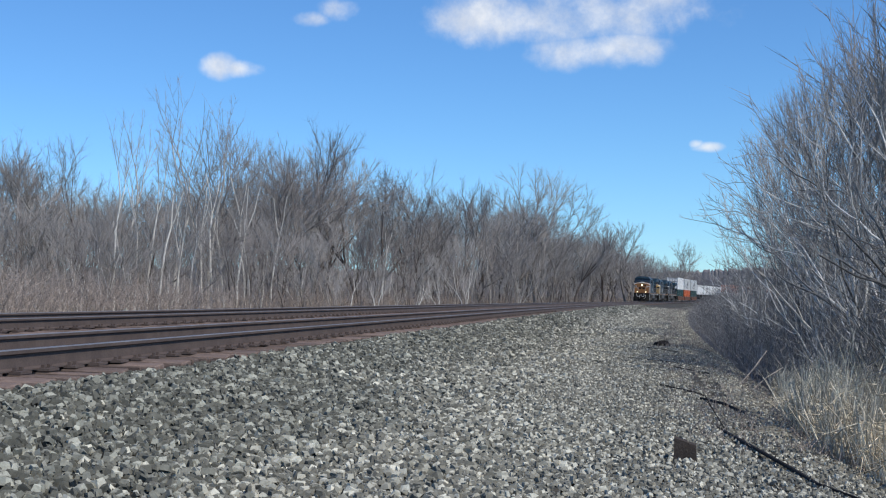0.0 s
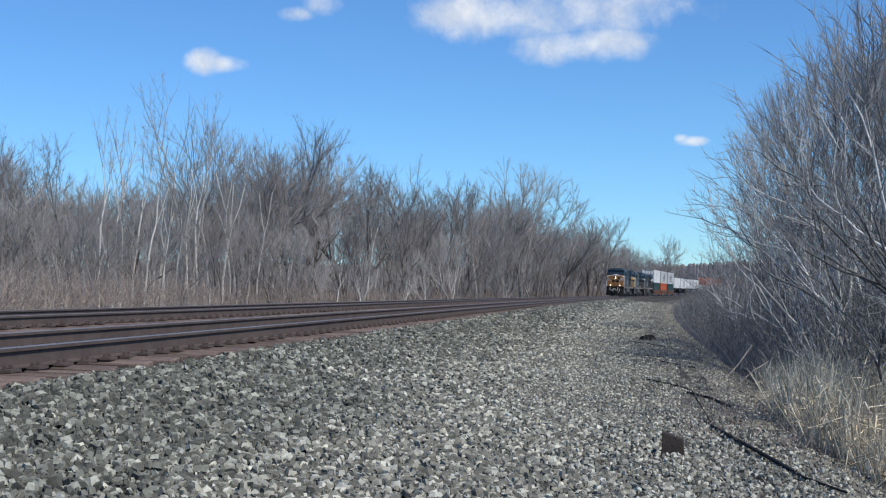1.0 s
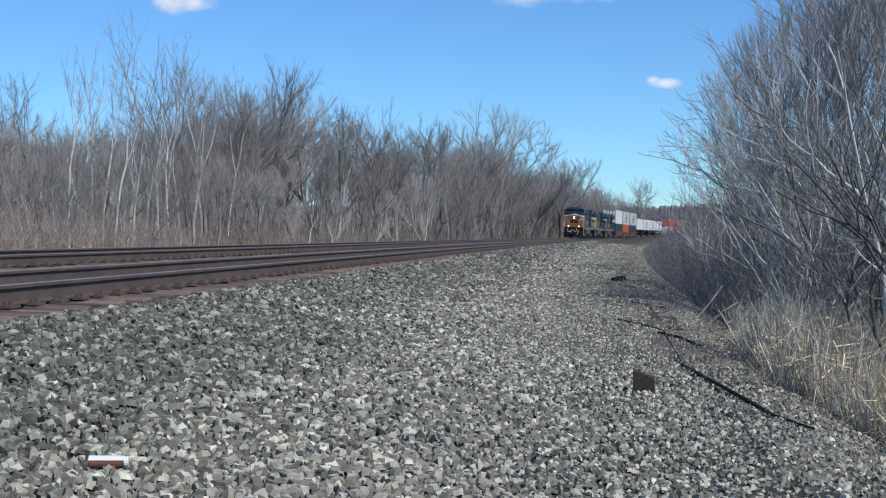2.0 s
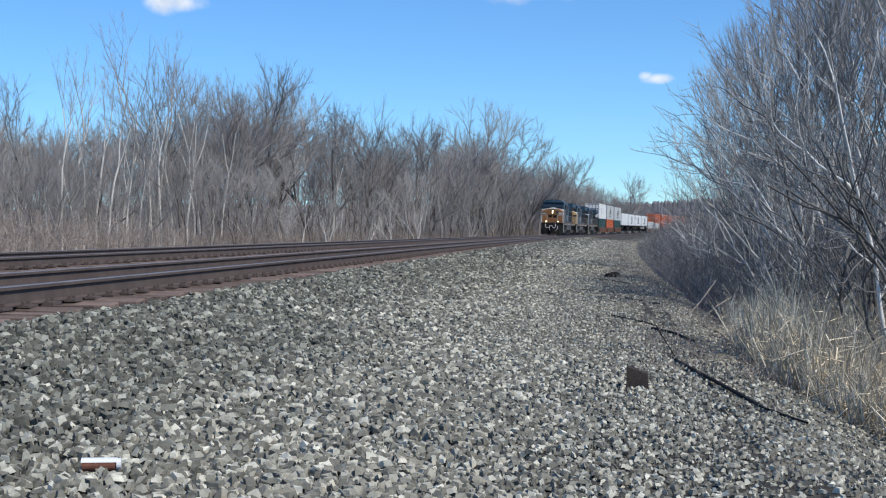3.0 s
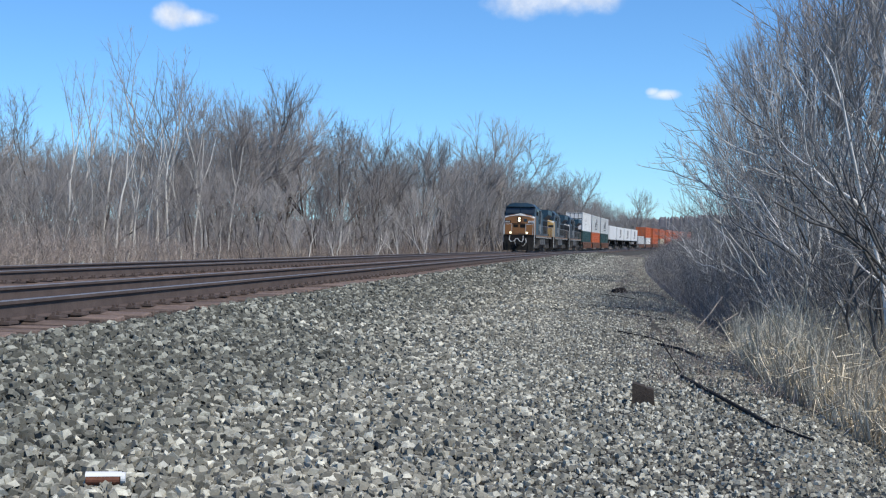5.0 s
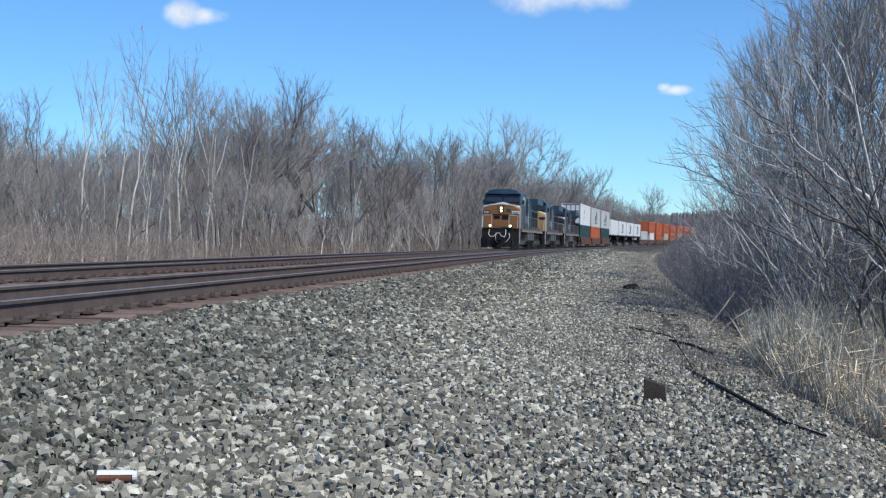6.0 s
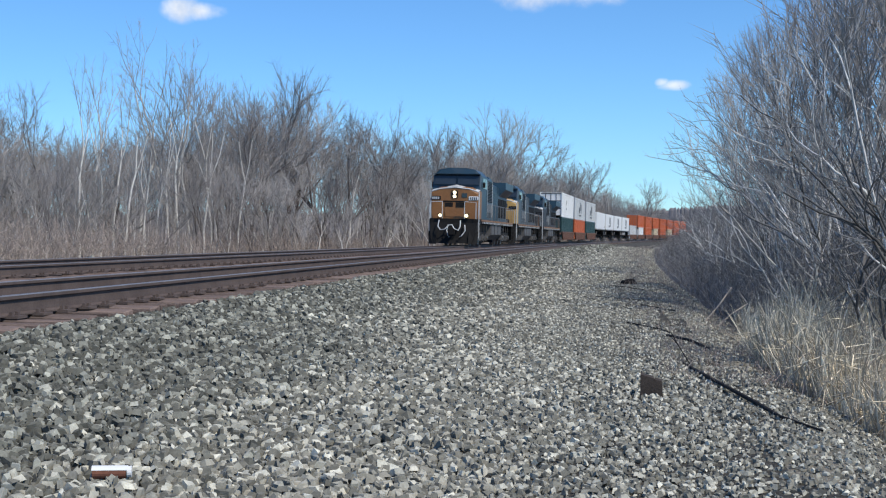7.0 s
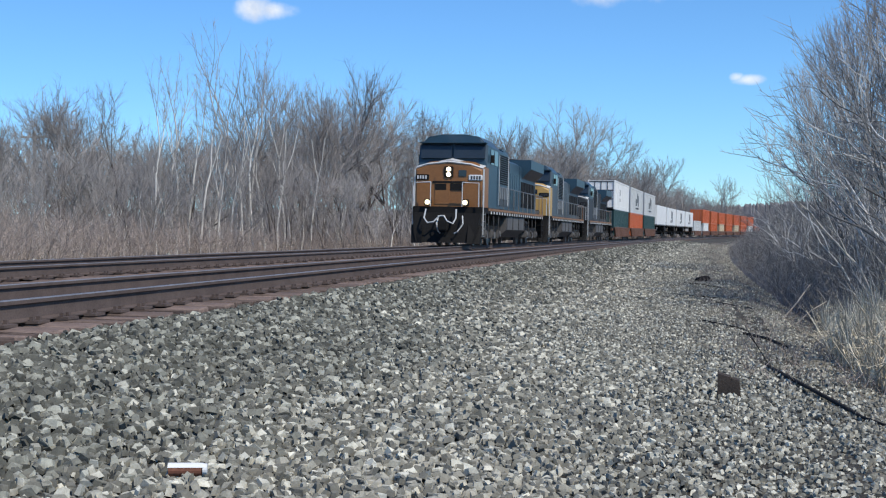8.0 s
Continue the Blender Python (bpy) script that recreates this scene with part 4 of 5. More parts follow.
        part("ditch_light_box", boxes((side * 0.68, side * 0.98, 10.3, 10.5, 1.72, 2.02), bevel=0.03), BLACK, lo)
        part("ditch_light", disc(bmesh.new(), (side * 0.83, 10.515, 1.88), (0, 1, 0), 0.11, 0.03), DITCHLIGHT if lit else STEEL, lo, "lit ditch light" if lit else "unlit ditch light")
    # cab
    cab = part("cab", loft(ring(9.0, 1.53, 3.84), ring(5.95, 1.54, 3.84)), side_mat, lo)
    top = [(-1.54, 3.45), (1.54, 3.45), (1.54, 4.42), (1.15, 4.82), (0.5, 4.93), (-0.5, 4.93), (-1.15, 4.82), (-1.54, 4.42)]
    part("cab_top", loft([(x, 9.25 if z < 4 else 9.0, z) for x, z in top], [(x, 5.9, z) for x, z in top]), BLUE, lo, "dark blue cab roof")
    part("sunshade", boxes((-1.5, 1.5, 8.9, 9.34, 4.52, 4.57), bevel=0.01), BLUE, lo)
    for x0, x1 in ((-1.44, -0.05), (0.05, 1.44)):
        part("windshield", loft([(x0, 9.30, 3.86), (x1, 9.30, 3.86), (x1, 9.12, 4.48), (x0, 9.12, 4.48)], [(x0, 9.2, 3.86), (x1, 9.2, 3.86), (x1, 9.0, 4.48), (x0, 9.0, 4.48)]), GLASS, lo, "dark windshield pane")
    for side in (-1, 1):
        for y0, y1 in ((7.5, 8.35), (6.45, 7.35)):
            part("side_window", boxes((side * 1.535, side * 1.56, y0, y1, 3.65, 4.32), bevel=0.01), GLASS, lo)
        part("cab_door", boxes((side * 1.535, side * 1.556, 6.0, 6.4, 1.8, 3.9), bevel=0.01), side_mat, lo)
        part("mirror", boxes((side * 1.58, side * 1.72, 8.45, 8.5, 3.7, 4.05), bevel=0.01), BLACK, lo)
    # long hood
    part("engine_hood", loft(hood_ring(5.9, 1.02, 1.7, 4.35), hood_ring(-4.0, 1.02, 1.7, 4.35)), side_mat, lo, "long engine hood")
    part("electrical_cabinet", loft(hood_ring(5.88, 1.5, 1.72, 4.5), hood_ring(2.9, 1.5, 1.72, 4.5)), side_mat, lo)
    part("radiator_hood", loft(hood_ring(-4.0, 1.04, 1.7, 4.3), hood_ring(-10.35, 1.04, 1.7, 4.3)), side_mat, lo)
    part("radiator_wing", loft([(-1.05, -4.8, 3.6), (1.05, -4.8, 3.6), (1.55, -4.8, 4.1), (1.55, -4.8, 4.62), (-1.55, -4.8, 4.62), (-1.55, -4.8, 4.1)], [(-1.05, -10.3, 3.6), (1.05, -10.3, 3.6), (1.55, -10.3, 4.1), (1.55, -10.3, 4.62), (-1.55, -10.3, 4.62), (-1.55, -10.3, 4.1)]), BLUE, lo, "flared dark radiator housing")
    for side in (-1, 1):
        part("cab_rear_stripe", boxes((side * 1.505, side * 1.525, 2.92, 3.06, 1.9, 4.3), (side * 1.505, side * 1.525, 5.66, 5.74, 1.9, 4.2)), GREY_WHITE, lo, "pale upright stripe behind the cab")
        part("access_panel", boxes((side * 1.505, side * 1.52, 3.25, 4.3, 1.85, 2.75), (side * 1.505, side * 1.52, 4.45, 5.5, 1.85, 2.75), bevel=0.006), SMOKED, lo, "grimy access panel")
        part("exhaust_stain", boxes((side * 1.022, side * 1.03, -0.6, 2.6, 3.74, 4.2)), GRIME, lo, "soot-stained panel under the stack")
        part("plow_wing", loft([(side * 1.0, 10.62, 0.12), (side * 1.52, 10.3, 0.12), (side * 1.55, 10.2, 0.9), (side * 1.0, 10.46, 0.9)], [(side * 1.0, 10.86, 0.10), (side * 1.5, 10.62, 0.10), (side * 1.57, 10.36, 0.9), (side * 1.0, 10.56, 0.9)]), PLOW, lo, "scuffed wing of the plow")
        part("tank_band", boxes(*[(side * 1.452, side * 1.47, y, y + 0.08, 0.76, 1.42) for y in (-3.2, -1.2, 0.8, 2.7)]), BLACK, lo)
        for k in range(9):
            part("hood_door", boxes((side * 1.02, side * 1.045, -3.6 + 0.72 * k, -3.0 + 0.72 * k, 1.9, 3.7), bevel=0.01), side_mat, lo)
        bm = bmesh.new()
        for k in range(14):
            box(bm, side * 1.5, side * 1.53, 3.1, 5.6, 2.9 + k * 0.1, 2.95 + k * 0.1)
        part("intake_grille", bm, BLACK, lo, "dark air-intake slats")
        bm = bmesh.new()
        for k in range(5):
            box(bm, side * 1.04, side * 1.07, -9.9 + k * 1.1, -9.0 + k * 1.1, 2.0, 3.4)
        part("radiator_grille", bm, BLACK, lo)
        part("lettering", boxes(*[(side * 1.521, side * 1.53, 3.3 + 0.6 * k, 3.75 + 0.6 * k, 2.2, 2.75) for k in range(4)]), STEEL, lo, "dull grey lettering bars")
        handrail([(side * 1.5, 5.8, 2.75), (side * 1.5, -10.4, 2.75)], [(side * 1.5, -10.4 + 1.62 * k, 1.68, 2.75) for k in range(11)], lo, STEEL)
        handrail([(side * 1.42, 10.45, 1.7), (side * 1.42, 10.5, 2.72), (side * 0.7, 10.5, 2.75)], [(side * 0.7, 10.5, 1.7, 2.75)], lo, GREY_WHITE)
        part("corner_stripe", boxes((side * 1.50, side * 1.555, 9.86, 9.97, 1.72, 3.36)), GREY_WHITE, nose, "pale stripe down the nose corner")
        part("grab_iron", rod(bmesh.new(), [(side * 1.56, 10.1, 0.5), (side * 1.56, 10.1, 2.6)], 0.03), GREY_WHITE, lo, "pale upright grab iron")
    part("rear_handrail", rod(rod(bmesh.new(), [(-1.4, -10.6, 1.7), (-1.4, -10.6, 2.75), (1.4, -10.6, 2.75), (1.4, -10.6, 1.7)], 0.028), [(0.4, -10.6, 1.7), (0.4, -10.6, 2.75)], 0.028), GOLD, lo)
    # roof and underframe
    part("exhaust_stack", boxes((-0.5, 0.5, 0.4, 1.4, 4.35, 4.6), bevel=0.04), BLACK, lo)
    part("brake_blister", boxes((-1.3, 1.3, 1.9, 3.4, 4.3, 4.66), bevel=0.08), BLUE, lo)
    part("air_horn", rod(rod(bmesh.new(), [(0.3, 4.0, 4.72), (0.3, 4.6, 4.74)], 0.05), [(0.1, 4.0, 4.72), (0.1, 4.5, 4.74)], 0.05), STEEL, lo)
    bm = bmesh.new()
    for k in range(3):
        disc(bm, (0, -5.8 - 1.7 * k, 4.64), (0, 0, 1), 0.65, 0.08, 18)
    part("radiator_fans", bm, BLACK, lo)
    part("fuel_tank", loft([(-1.45, 2.9, 0.75), (-1.0, 2.9, 0.38), (1.0, 2.9, 0.38), (1.45, 2.9, 0.75), (1.45, 2.9, 1.42), (-1.45, 2.9, 1.42)], [(-1.45, -3.4, 0.75), (-1.0, -3.4, 0.38), (1.0, -3.4, 0.38), (1.45, -3.4, 0.75), (1.45, -3.4, 1.42), (-1.45, -3.4, 1.42)]), TANK, lo, "dusty grey fuel tank")
    for side in (-1, 1):
        part("air_tank", disc(bmesh.new(), (side * 1.3, -3.9, 1.1), (0, 1, 0), 0.2, 0.9, 12), BLACK, lo)
        for y in (6.4, -6.6):
            for k in (-1.4, 0.0, 1.4):
                part("sanding_pipe", rod(bmesh.new(), [(side * 1.42, y + k, 0.35), (side * 1.45, y + k + 0.25, 1.0), (side * 1.45, y + k + 0.3, 1.45)], 0.022), TANK, lo)
    bogie(6.4, lo)
    bogie(-6.7, lo)
    return lo


def corrugated(bm, x, y0, y1, z0, z1, side, pitch=0.28):
    n = int((y1 - y0) / pitch)
    for k in range(n):
        a = y0 + (k + 0.25) * pitch
        box(bm, x, x + side * 0.03, a, a + pitch * 0.5, z0, z1)


def container(length, height, mat, label, marks=None, ribbed_end=False):
    """Shipping box; bottom at z 0, centred on y."""
    c = tagged(new("shipping_container"), label, "container", "containers on the train")
    h, w = length / 2, 1.295
    part("shell", boxes((-w, w, -h, h, 0.12, height - 0.05)), mat, c)
    for side in (-1, 1):
        bm = bmesh.new()
        corrugated(bm, side * w, -h + 0.2, h - 0.2, 0.2, height - 0.15, side, 0.46)
        part("corrugation", bm, mat, c)
        part("top_rail", boxes((side * (w - 0.05), side * (w + 0.045), -h, h, height - 0.14, height)), mat, c)
        part("bottom_rail", boxes((side * (w - 0.05), side * (w + 0.045), -h, h, 0.0, 0.16)), mat, c)
        for y in (-h, h, -6.1, 6.1):
            if abs(y) <= h:
                part("corner_post", boxes((side * (w - 0.06), side * (w + 0.05), y - 0.09, y + 0.09, 0.0, height)), mat, c)
        if marks:
            bm = bmesh.new()
            for y0, y1, z0, z1 in marks:
                box(bm, side * (w + 0.032), side * (w + 0.045), y0, y1, z0, z1)
            part("logo_mark", bm, DARK_MARK, c, "dark printed shapes")
    bm = bmesh.new()
    if ribbed_end:
        for k in range(5):
            box(bm, -w + 0.02 + k * 0.63, -w + 0.09 + k * 0.63, h, h + 0.05, 0.1, height - 0.1)
        for k in range(4):
            box(bm, -w, w, h, h + 0.04, 0.1 + k * (height - 0.3) / 3, 0.2 + k * (height - 0.3) / 3)
        part("end_frame", bm, DARK_MARK, c, "dark frame of the end wall")
    else:
        for k in range(4):
            rod(bm, [(-0.9 + 0.6 * k, h + 0.04, 0.15), (-0.9 + 0.6 * k, h + 0.04, height - 0.15)], 0.025)
        part("door_bars", bm, STEEL, c)
    return c


def well_car(mat, label, length=19.0):
    """Low container car; rail heads at z 0."""
    c = tagged(new("well_car"), label, "rail car", "container cars of the train")
    h = length / 2
    for side in (-1, 1):
        part("side_sill", loft([(side * 1.36, -h + 2.2, 0.35), (side * 1.48, -h + 2.2, 0.35), (side * 1.48, -h + 1.0, 1.25), (side * 1.36, -h + 1.0, 1.25)], [(side * 1.36, h - 2.2, 0.35), (side * 1.48, h - 2.2, 0.35), (side * 1.48, h - 1.0, 1.25), (side * 1.36, h - 1.0, 1.25)]), mat, c)
        part("top_chord", boxes((side * 1.34, side * 1.5, -h + 1.0, h - 1.0, 1.2, 1.32)), mat, c)
        for k in range(11):
            y = -h + 2.3 + k * (length - 4.6) / 10
            part("stiffener", boxes((side * 1.48, side * 1.52, y - 0.05, y + 0.05, 0.36, 1.25)), mat, c)
    part("floor_beams", boxes(*[(-1.36, 1.36, -h + 2.3 + 2.4 * k, -h + 2.6 + 2.4 * k, 0.34, 0.44) for k in range(7)]), mat, c)
    for d in (-1, 1):
        part("end_platform", boxes((-1.3, 1.3, d * (h - 1.1), d * (h - 0.1), 0.95, 1.2), bevel=0.03), mat, c)
        bogie(d * (h - 0.3), c, 2, 1.78, 0.46, 1.05)
    return c


def spine_car(label, length=18.2):
    c = tagged(new("spine_car"), label, "rail car", "trailer cars of the train")
    h = length / 2
    part("spine", boxes((-0.35, 0.35, -h, h, 0.75, 1.15), bevel=0.03), BLACK, c)
    for y in (-5.5, 0, 5.5):
        part("cross_arm", boxes((-1.3, 1.3, y - 0.15, y + 0.15, 0.9, 1.08), bevel=0.02), BLACK, c)
    part("hitch", loft([(-0.5, 5.8, 1.1), (0.5, 5.8, 1.1), (0.5, 6.8, 1.1), (-0.5, 6.8, 1.1)], [(-0.25, 6.2, 2.05), (0.25, 6.2, 2.05), (0.25, 6.5, 2.05), (-0.25, 6.5, 2.05)]), BLACK, c)
    bogie(-h + 0.6, c, 2, 1.78, 0.42, 1.05)
    bogie(h - 0.6, c, 2, 1.78, 0.42, 1.05)
    return c


def trailer(label, marks):
    """Highway trailer; tyres at z 0."""
    c = tagged(new("semi_trailer"), label, "trailer", "white trailers on the train")
    part("van_body", boxes((-1.3, 1.3, -8.05, 8.05, 0.95, 3.75), bevel=0.04), WHITE, c)
    part("side_rail", boxes((-1.32, 1.32, -8.07, 8.07, 0.85, 1.0)), STEEL, c)
    part("landing_gear", boxes((-0.9, -0.75, 4.6, 4.8, 0.1, 0.9), (0.75, 0.9, 4.6, 4.8, 0.1, 0.9)), BLACK, c)
    part("undercarriage", boxes((-0.5, 0.5, -7.6, -4.6, 0.6, 0.9), bevel=0.03), BLACK, c)
    for y in (-6.9, -5.6):
        for side in (-1, 1):
            part("tyre", disc(bmesh.new(), (side * 1.0, y, 0.5), (1, 0, 0), 0.5, 0.5, 18), BLACK, c, "black double tyre")
    for side in (-1, 1):
        bm = bmesh.new()
        for y0, y1, z0, z1 in marks:
            box(bm, side * 1.3, side * 1.312, y0, y1, z0, z1)
        part("logo_mark", bm, DARK_MARK, c, "dark printed shapes")
    return c


SPEED, START = 24.0, 244.6          # metres a second towards the viewer; the front's place on the curve at the start
TRACK_MID, RAIL_TOP = 10.2, 0.9925
CANT = math.degrees(math.atan2(0.055, 1.435))
MOVERS = []


def on_train(thing, back, lift=0.0):
    """thing's middle runs this far behind the train's front, lifted above the rail heads."""
    MOVERS.append((thing, back, lift))
    return thing


def train_pose(s, lift):
    x, y = plan(s, TRACK_MID)
    return pose(x, y, RAIL_TOP, 0, 0, 180 - heading(s)) @ pose(0, 0, 0, 0, -CANT, 0) @ pose(0, 0, lift)


LOGO_A = ((-2.0, -1.2, 0.9, 2.2), (-0.8, 0.0, 1.3, 2.4), (0.5, 1.9, 0.9, 1.7), (-2.0, 1.9, 0.5, 0.7))
LOGO_B = ((2.0, 2.5, 1.5, 2.1), (2.0, 2.5, 0.9, 1.2))
LOGO_T = ((-1.7, -0.6, 1.5, 3.2), (-0.1, 0.9, 2.1, 3.3), (0.2, 1.9, 1.4, 1.8))


def make_train():
    on_train(locomotive("lead wide-cab diesel, gold nose, dark blue hood, headlights lit", BLUE, GOLD, True), 10.9)
    on_train(locomotive("second diesel, yellow cab front and faded grey-blue hood, unlit", PALE_BLUE, YELLOW, False), 34.1)
    on_train(locomotive("third diesel, grimy near-black blue all over, unlit", GRIME, GRIME, False), 57.3)
    back = 71.0
    for k, (low, high, low_l, high_l, marks) in enumerate(((GREEN, WHITE, "dark green container in a well car", "white container with a framed end, stacked on top", LOGO_B),
                                                          (ORANGE, GREY_WHITE, "orange container in a well car", "off-white container with dark logo, stacked on top", LOGO_A),
                                                          (GREEN, GREY_WHITE, "dark teal container in a well car", "grey-white container with dark logo, stacked on top", LOGO_A))):
        mid = back + 9.3
        on_train(well_car(BROWN, "rust-brown well car carrying two stacked containers", 18.6), mid)
        on_train(container(16.15 if k else 15.6, 2.6, low, low_l, None), mid, 0.46)
        on_train(container(16.15, 2.9, high, high_l, marks, k == 0), mid, 3.07)
        back += 18.6
    back += 1.5
    for k in range(4):
        mid = back + 9.2
        on_train(spine_car("black skeleton car under a white trailer"), mid)
        on_train(trailer("white highway trailer with dark logo on its flank", LOGO_T if k else ((-7.5, -7.2, 1.2, 1.5),)), mid, 1.09)
        back += 18.4
    mid = back + 9.3
    on_train(well_car(BROWN, "rust-brown well car with a single container", 18.6), mid)
    on_train(container(16.15, 2.9, GREY_WHITE, "grey-white container riding single in a well car"), mid, 0.46)
    back += 19.5
    lows = ((WHITE, "white"), (ORANGE, "orange"), (CREAM, "cream"), (ORANGE, "orange"), (CREAM, "cream"), (ORANGE, "orange"), (WHITE, "white"), (ORANGE, "orange"))
    for k, (low, word) in enumerate(lows):
        mid = back + 10.3
        on_train(well_car(BROWN, "rust-brown well car carrying two stacked containers", 20.6), mid)
        on_train(container(12.2 if word != "orange" else 16.15, 2.6, low, word + " container in a well car"), mid, 0.46)
        if k < 7:
            on_train(container(16.15, 2.9, ORANGE, "orange container stacked on top"), mid, 3.07)
        back += 20.6


make_train()


# ---- small things on the shoulder ----
def make_small_things():
    wood = material("stump_wood", (0.075, 0.06, 0.05), (0.035, 0.029, 0.025), 0.9, scale=6.0, fine=60.0, bump=0.6, depth=0.006)
    dark = material("wet_log", (0.03, 0.025, 0.022), (0.016, 0.014, 0.013), 0.85, scale=4.0, fine=40.0, bump=0.6, depth=0.008)
    post = tagged(new("post_stub"), "short sawn-off timber post standing in the gravel", "post")
    part("stub", loft([(-0.085, -0.06, -0.08), (0.085, -0.06, -0.08), (0.085, 0.07, -0.08), (-0.085, 0.07, -0.08)], [(-0.08, -0.055, 0.155), (0.02, -0.055, 0.125), (0.02, 0.06, 0.13), (-0.08, 0.06, 0.16)]), wood, post)
    part("split", loft([(0.03, -0.065, -0.06), (0.095, -0.065, -0.06), (0.095, 0.06, -0.06), (0.03, 0.06, -0.06)], [(0.03, -0.05, 0.115), (0.088, -0.05, 0.10), (0.088, 0.05, 0.105), (0.03, 0.05, 0.12)]), wood, post)
    s, p = spot(10.95, 10.2)
    post.matrix_basis = pose(*plan(s, p), ground_z(s, p) + 0.03, 0, 0, -12)
    log = tagged(new("log"), "dark fallen log with a bare side twig at the ditch edge", "log")
    bm = bmesh.new()
    pts = [(2.76, 12.6), (2.71, 11.7), (2.66, 10.7), (2.71, 9.7), (2.66, 8.9), (2.73, 8.2)]
    def drop(x, y, up):
        s, p = spot(math.degrees(math.atan2(x, y)), math.hypot(x, y))
        return x, y, ground_z(s, p) + up
    verts, faces = [], []
    tube(verts, faces, np.array([drop(x, y, 0.03) for x, y in pts]), [0.012, 0.02, 0.016, 0.018, 0.012, 0.008], 8)
    vs = [bm.verts.new(v) for v in verts]
    for f in faces:
        bm.faces.new([vs[i] for i in f])
    part("bole", bm, dark, log)
    part("side_twig", rod(rod(bmesh.new(), [drop(2.76, 12.3, 0.05), drop(2.70, 12.5, 0.2), drop(2.66, 12.7, 0.33)], 0.006, 5), [drop(2.7, 12.5, 0.2), drop(2.62, 12.5, 0.3)], 0.004, 5), dark, log)
    stick = tagged(new("fallen_branch"), "thin dark branch lying on the gravel", "branch", "fallen branches")
    part("bole", rod(bmesh.new(), [drop(3.35, 16.3, 0.03), drop(3.45, 15.4, 0.04), drop(3.5, 14.6, 0.02)], 0.018, 6), dark, stick)
    for pts in (((3.2, 18.5), (3.5, 17.6), (3.6, 16.9)), ((4.4, 24.0), (4.5, 22.5), (4.55, 21.5)), ((3.9, 26.5), (4.3, 25.8), (4.7, 25.4)), ((5.2, 33.0), (5.6, 32.0), (5.8, 31.0))):
        stick = tagged(new("fallen_branch"), "thin dark branch lying on the gravel", "branch", "fallen branches")
        part("bole", rod(bmesh.new(), [drop(x, y, 0.025) for x, y in pts], 0.010, 6), dark, stick)
    pale = tagged(new("leaning_branch"), "two pale broken branches leaning out of the brush", "branch")
    bleached = material("bleached_wood", (0.42, 0.37, 0.30), (0.28, 0.24, 0.20), 0.85, scale=3.0, fine=30.0, bump=0.3, depth=0.004)
    part("bole", rod(bmesh.new(), [drop(4.6, 19.5, 0.02), drop(4.85, 19.6, 0.35), drop(5.1, 19.8, 0.7)], 0.011, 6), bleached, pale)
    part("bole", rod(bmesh.new(), [drop(4.75, 19.3, 0.02), drop(5.0, 19.4, 0.3), drop(5.3, 19.6, 0.55)], 0.009, 6), bleached, pale)
    # brown stands for the white tube's own shade, painted as a colour
    rust = material("tube_rust", (0.22, 0.095, 0.06), (0.14, 0.06, 0.04), 0.8, scale=8.0, fine=60.0, bump=0.2, depth=0.003)
    can = tagged(new("tube"), "short white tube lying on the stones, its shaded side coloured brown", "tube")
    part("barrel", disc(bmesh.new(), (0, 0, 0), (1, 0, 0), 0.030, 0.15, 16), rust, can, "brown barrel standing for the tube's shaded side")
    # white shell over the part of the tube that the sun lights
    bm = bmesh.new()
    ring = [(0.033 * math.cos(a), 0.033 * math.sin(a)) for a in [radians(40 + 12.5 * k) for k in range(10)]]
    rows = [[bm.verts.new((x, c, d)) for c, d in ring] for x in (-0.078, 0.084)]
    for i in range(9):
        bm.faces.new((rows[0][i], rows[0][i + 1], rows[1][i + 1], rows[1][i]))
    part("sleeve", bm, WHITE, can, "white shell standing for the tube's sunlit side")
    part("cap", disc(bmesh.new(), (0.09, 0, 0.004), (1, 0, 0), 0.026, 0.02, 14), WHITE, can)
    x, y, z = drop(-1.37, 5.78, 0.058)
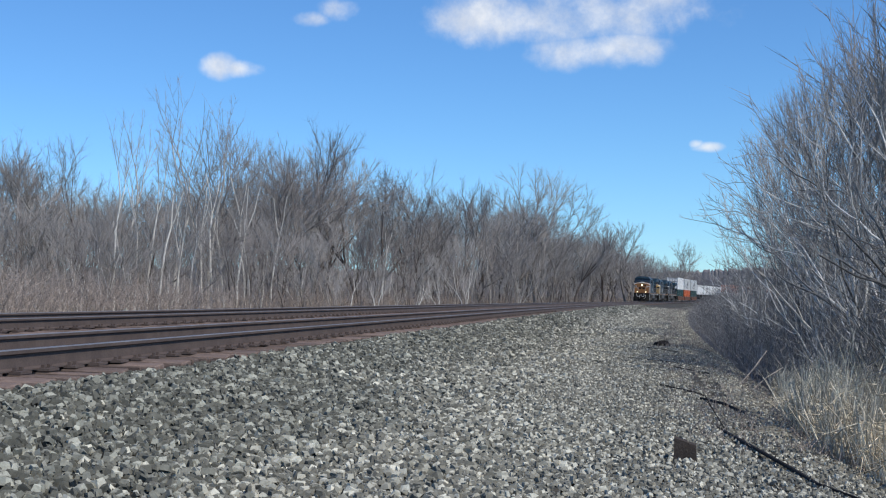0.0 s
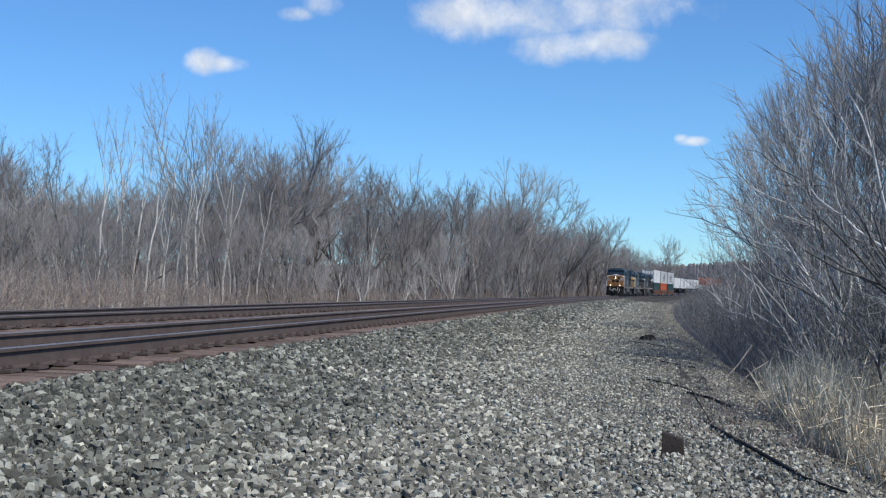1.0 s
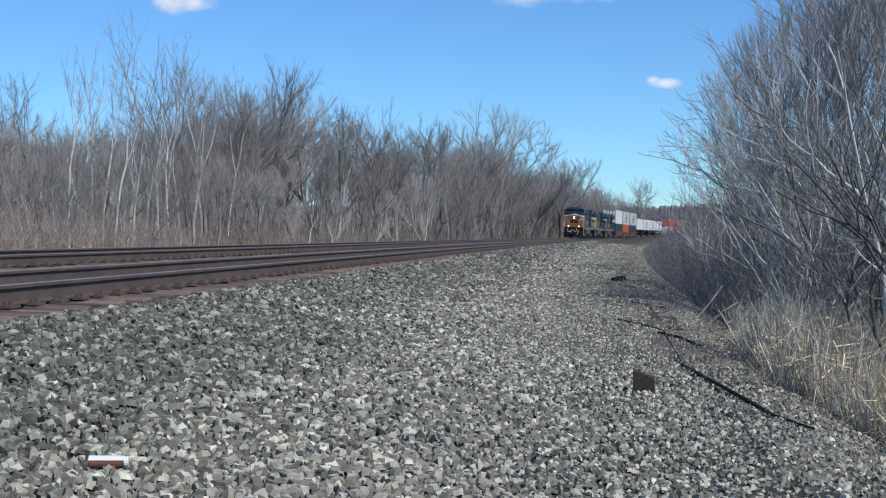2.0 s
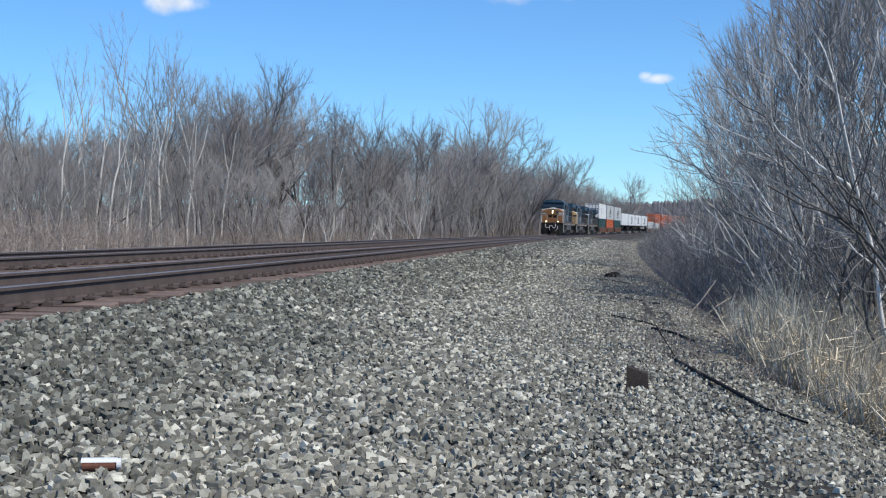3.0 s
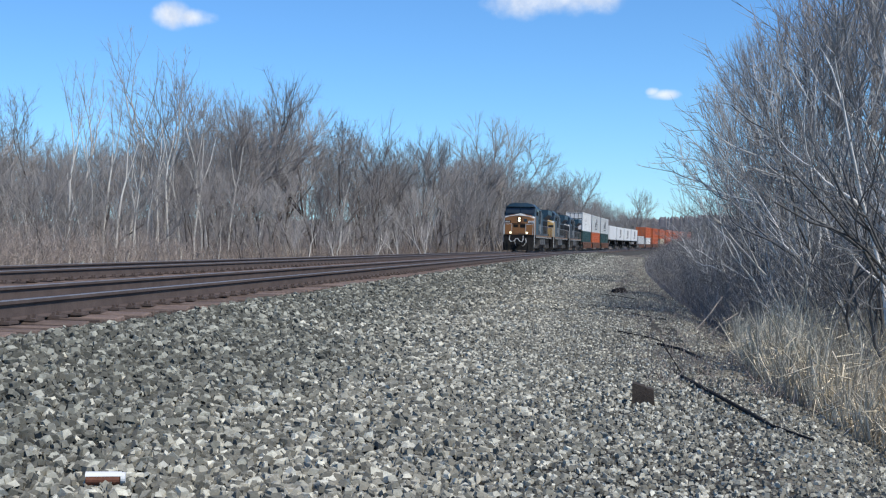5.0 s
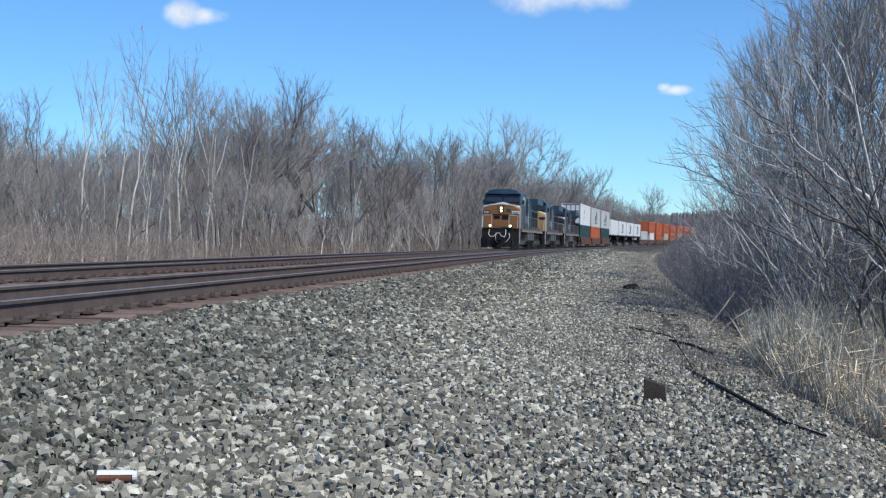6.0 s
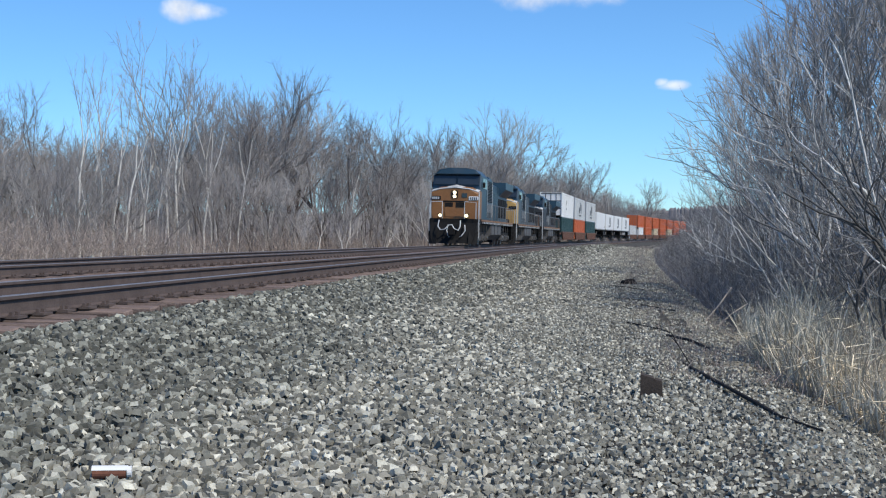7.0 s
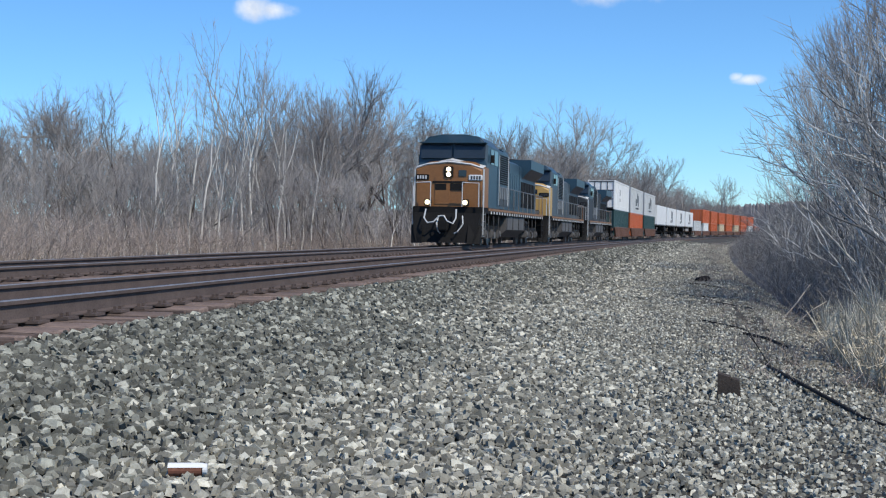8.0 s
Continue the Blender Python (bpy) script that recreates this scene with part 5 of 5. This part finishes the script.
    can.matrix_basis = pose(x, y, z, 0, 2, 8)
    clod = tagged(new("clod"), "dark clump of earth on the gravel", "clod")
    bm = bmesh.new()
    bmesh.ops.create_icosphere(bm, subdivisions=2, radius=0.16)
    for v in bm.verts:
        v.co *= 1 + 0.35 * noise.noise(v.co * 9)
        v.co.x *= 1.6
        v.co.z *= 0.7
    part("lump", bm, dark, clod)
    clod.matrix_basis = pose(*drop(6.1, 35.0, 0.05), 0, 0, 20)
    # rubble by the far track, and a pole in the wood
    rng = np.random.default_rng(14)
    verts, faces = [], []
    for _ in range(420):
        s = 24 + 16 * rng.random()
        p = 13.6 + rng.normal(0, 0.5)
        size = rng.uniform(0.12, 0.32)
        k = len(verts)
        x, y = plan(s, p)
        z = max(ground_z(s, p), 0.35) + 0.5 * rng.random() * (1 - abs(p - 13.6) / 1.6) * (0.5 + 0.5 * (s < 35))
        verts += [tuple(v) for v in stone_cube(rng, size) + (x, y, z)]
        faces += [tuple(k + i for i in f) for f in STONE_FACES]
    tagged(new("rubble_pile", link_mesh("rubble_pile", verts, faces, STONE)), "pile of grey broken stone beside the far track", "rubble", kind="stuff")
    birch = plant(BIRCHES[1], *spot(-4.35, 100), 4.6, 40, 1.3, (0, 5))
    pole = tagged(new("utility_pole"), "grey timber utility pole with crossarm among the trees", "pole")
    part("shaft", rod(bmesh.new(), [(0, 0, -0.3), (0, 0, 11.0)], 0.15, 8), BARK_GREY, pole)
    part("crossarm", boxes((-1.2, 1.2, -0.06, 0.06, 10.4, 10.55)), BARK_GREY, pole)
    for x in (-1.05, -0.45, 0.45, 1.05):
        part("insulator", disc(bmesh.new(), (x, 0, 10.65), (0, 0, 1), 0.06, 0.2, 8), GREY_WHITE, pole)
    s, p = spot(-19.9, 118)
    pole.matrix_basis = pose(*plan(s, p), ground_z(s, p), 0, 0, 10)


make_small_things()

make_stones()


def motions():
    for thing, back, lift in MOVERS:
        walk(thing, [(t, train_pose(START + back - SPEED * t, lift)) for t in [0.5 * k for k in range(17)]])


motions()
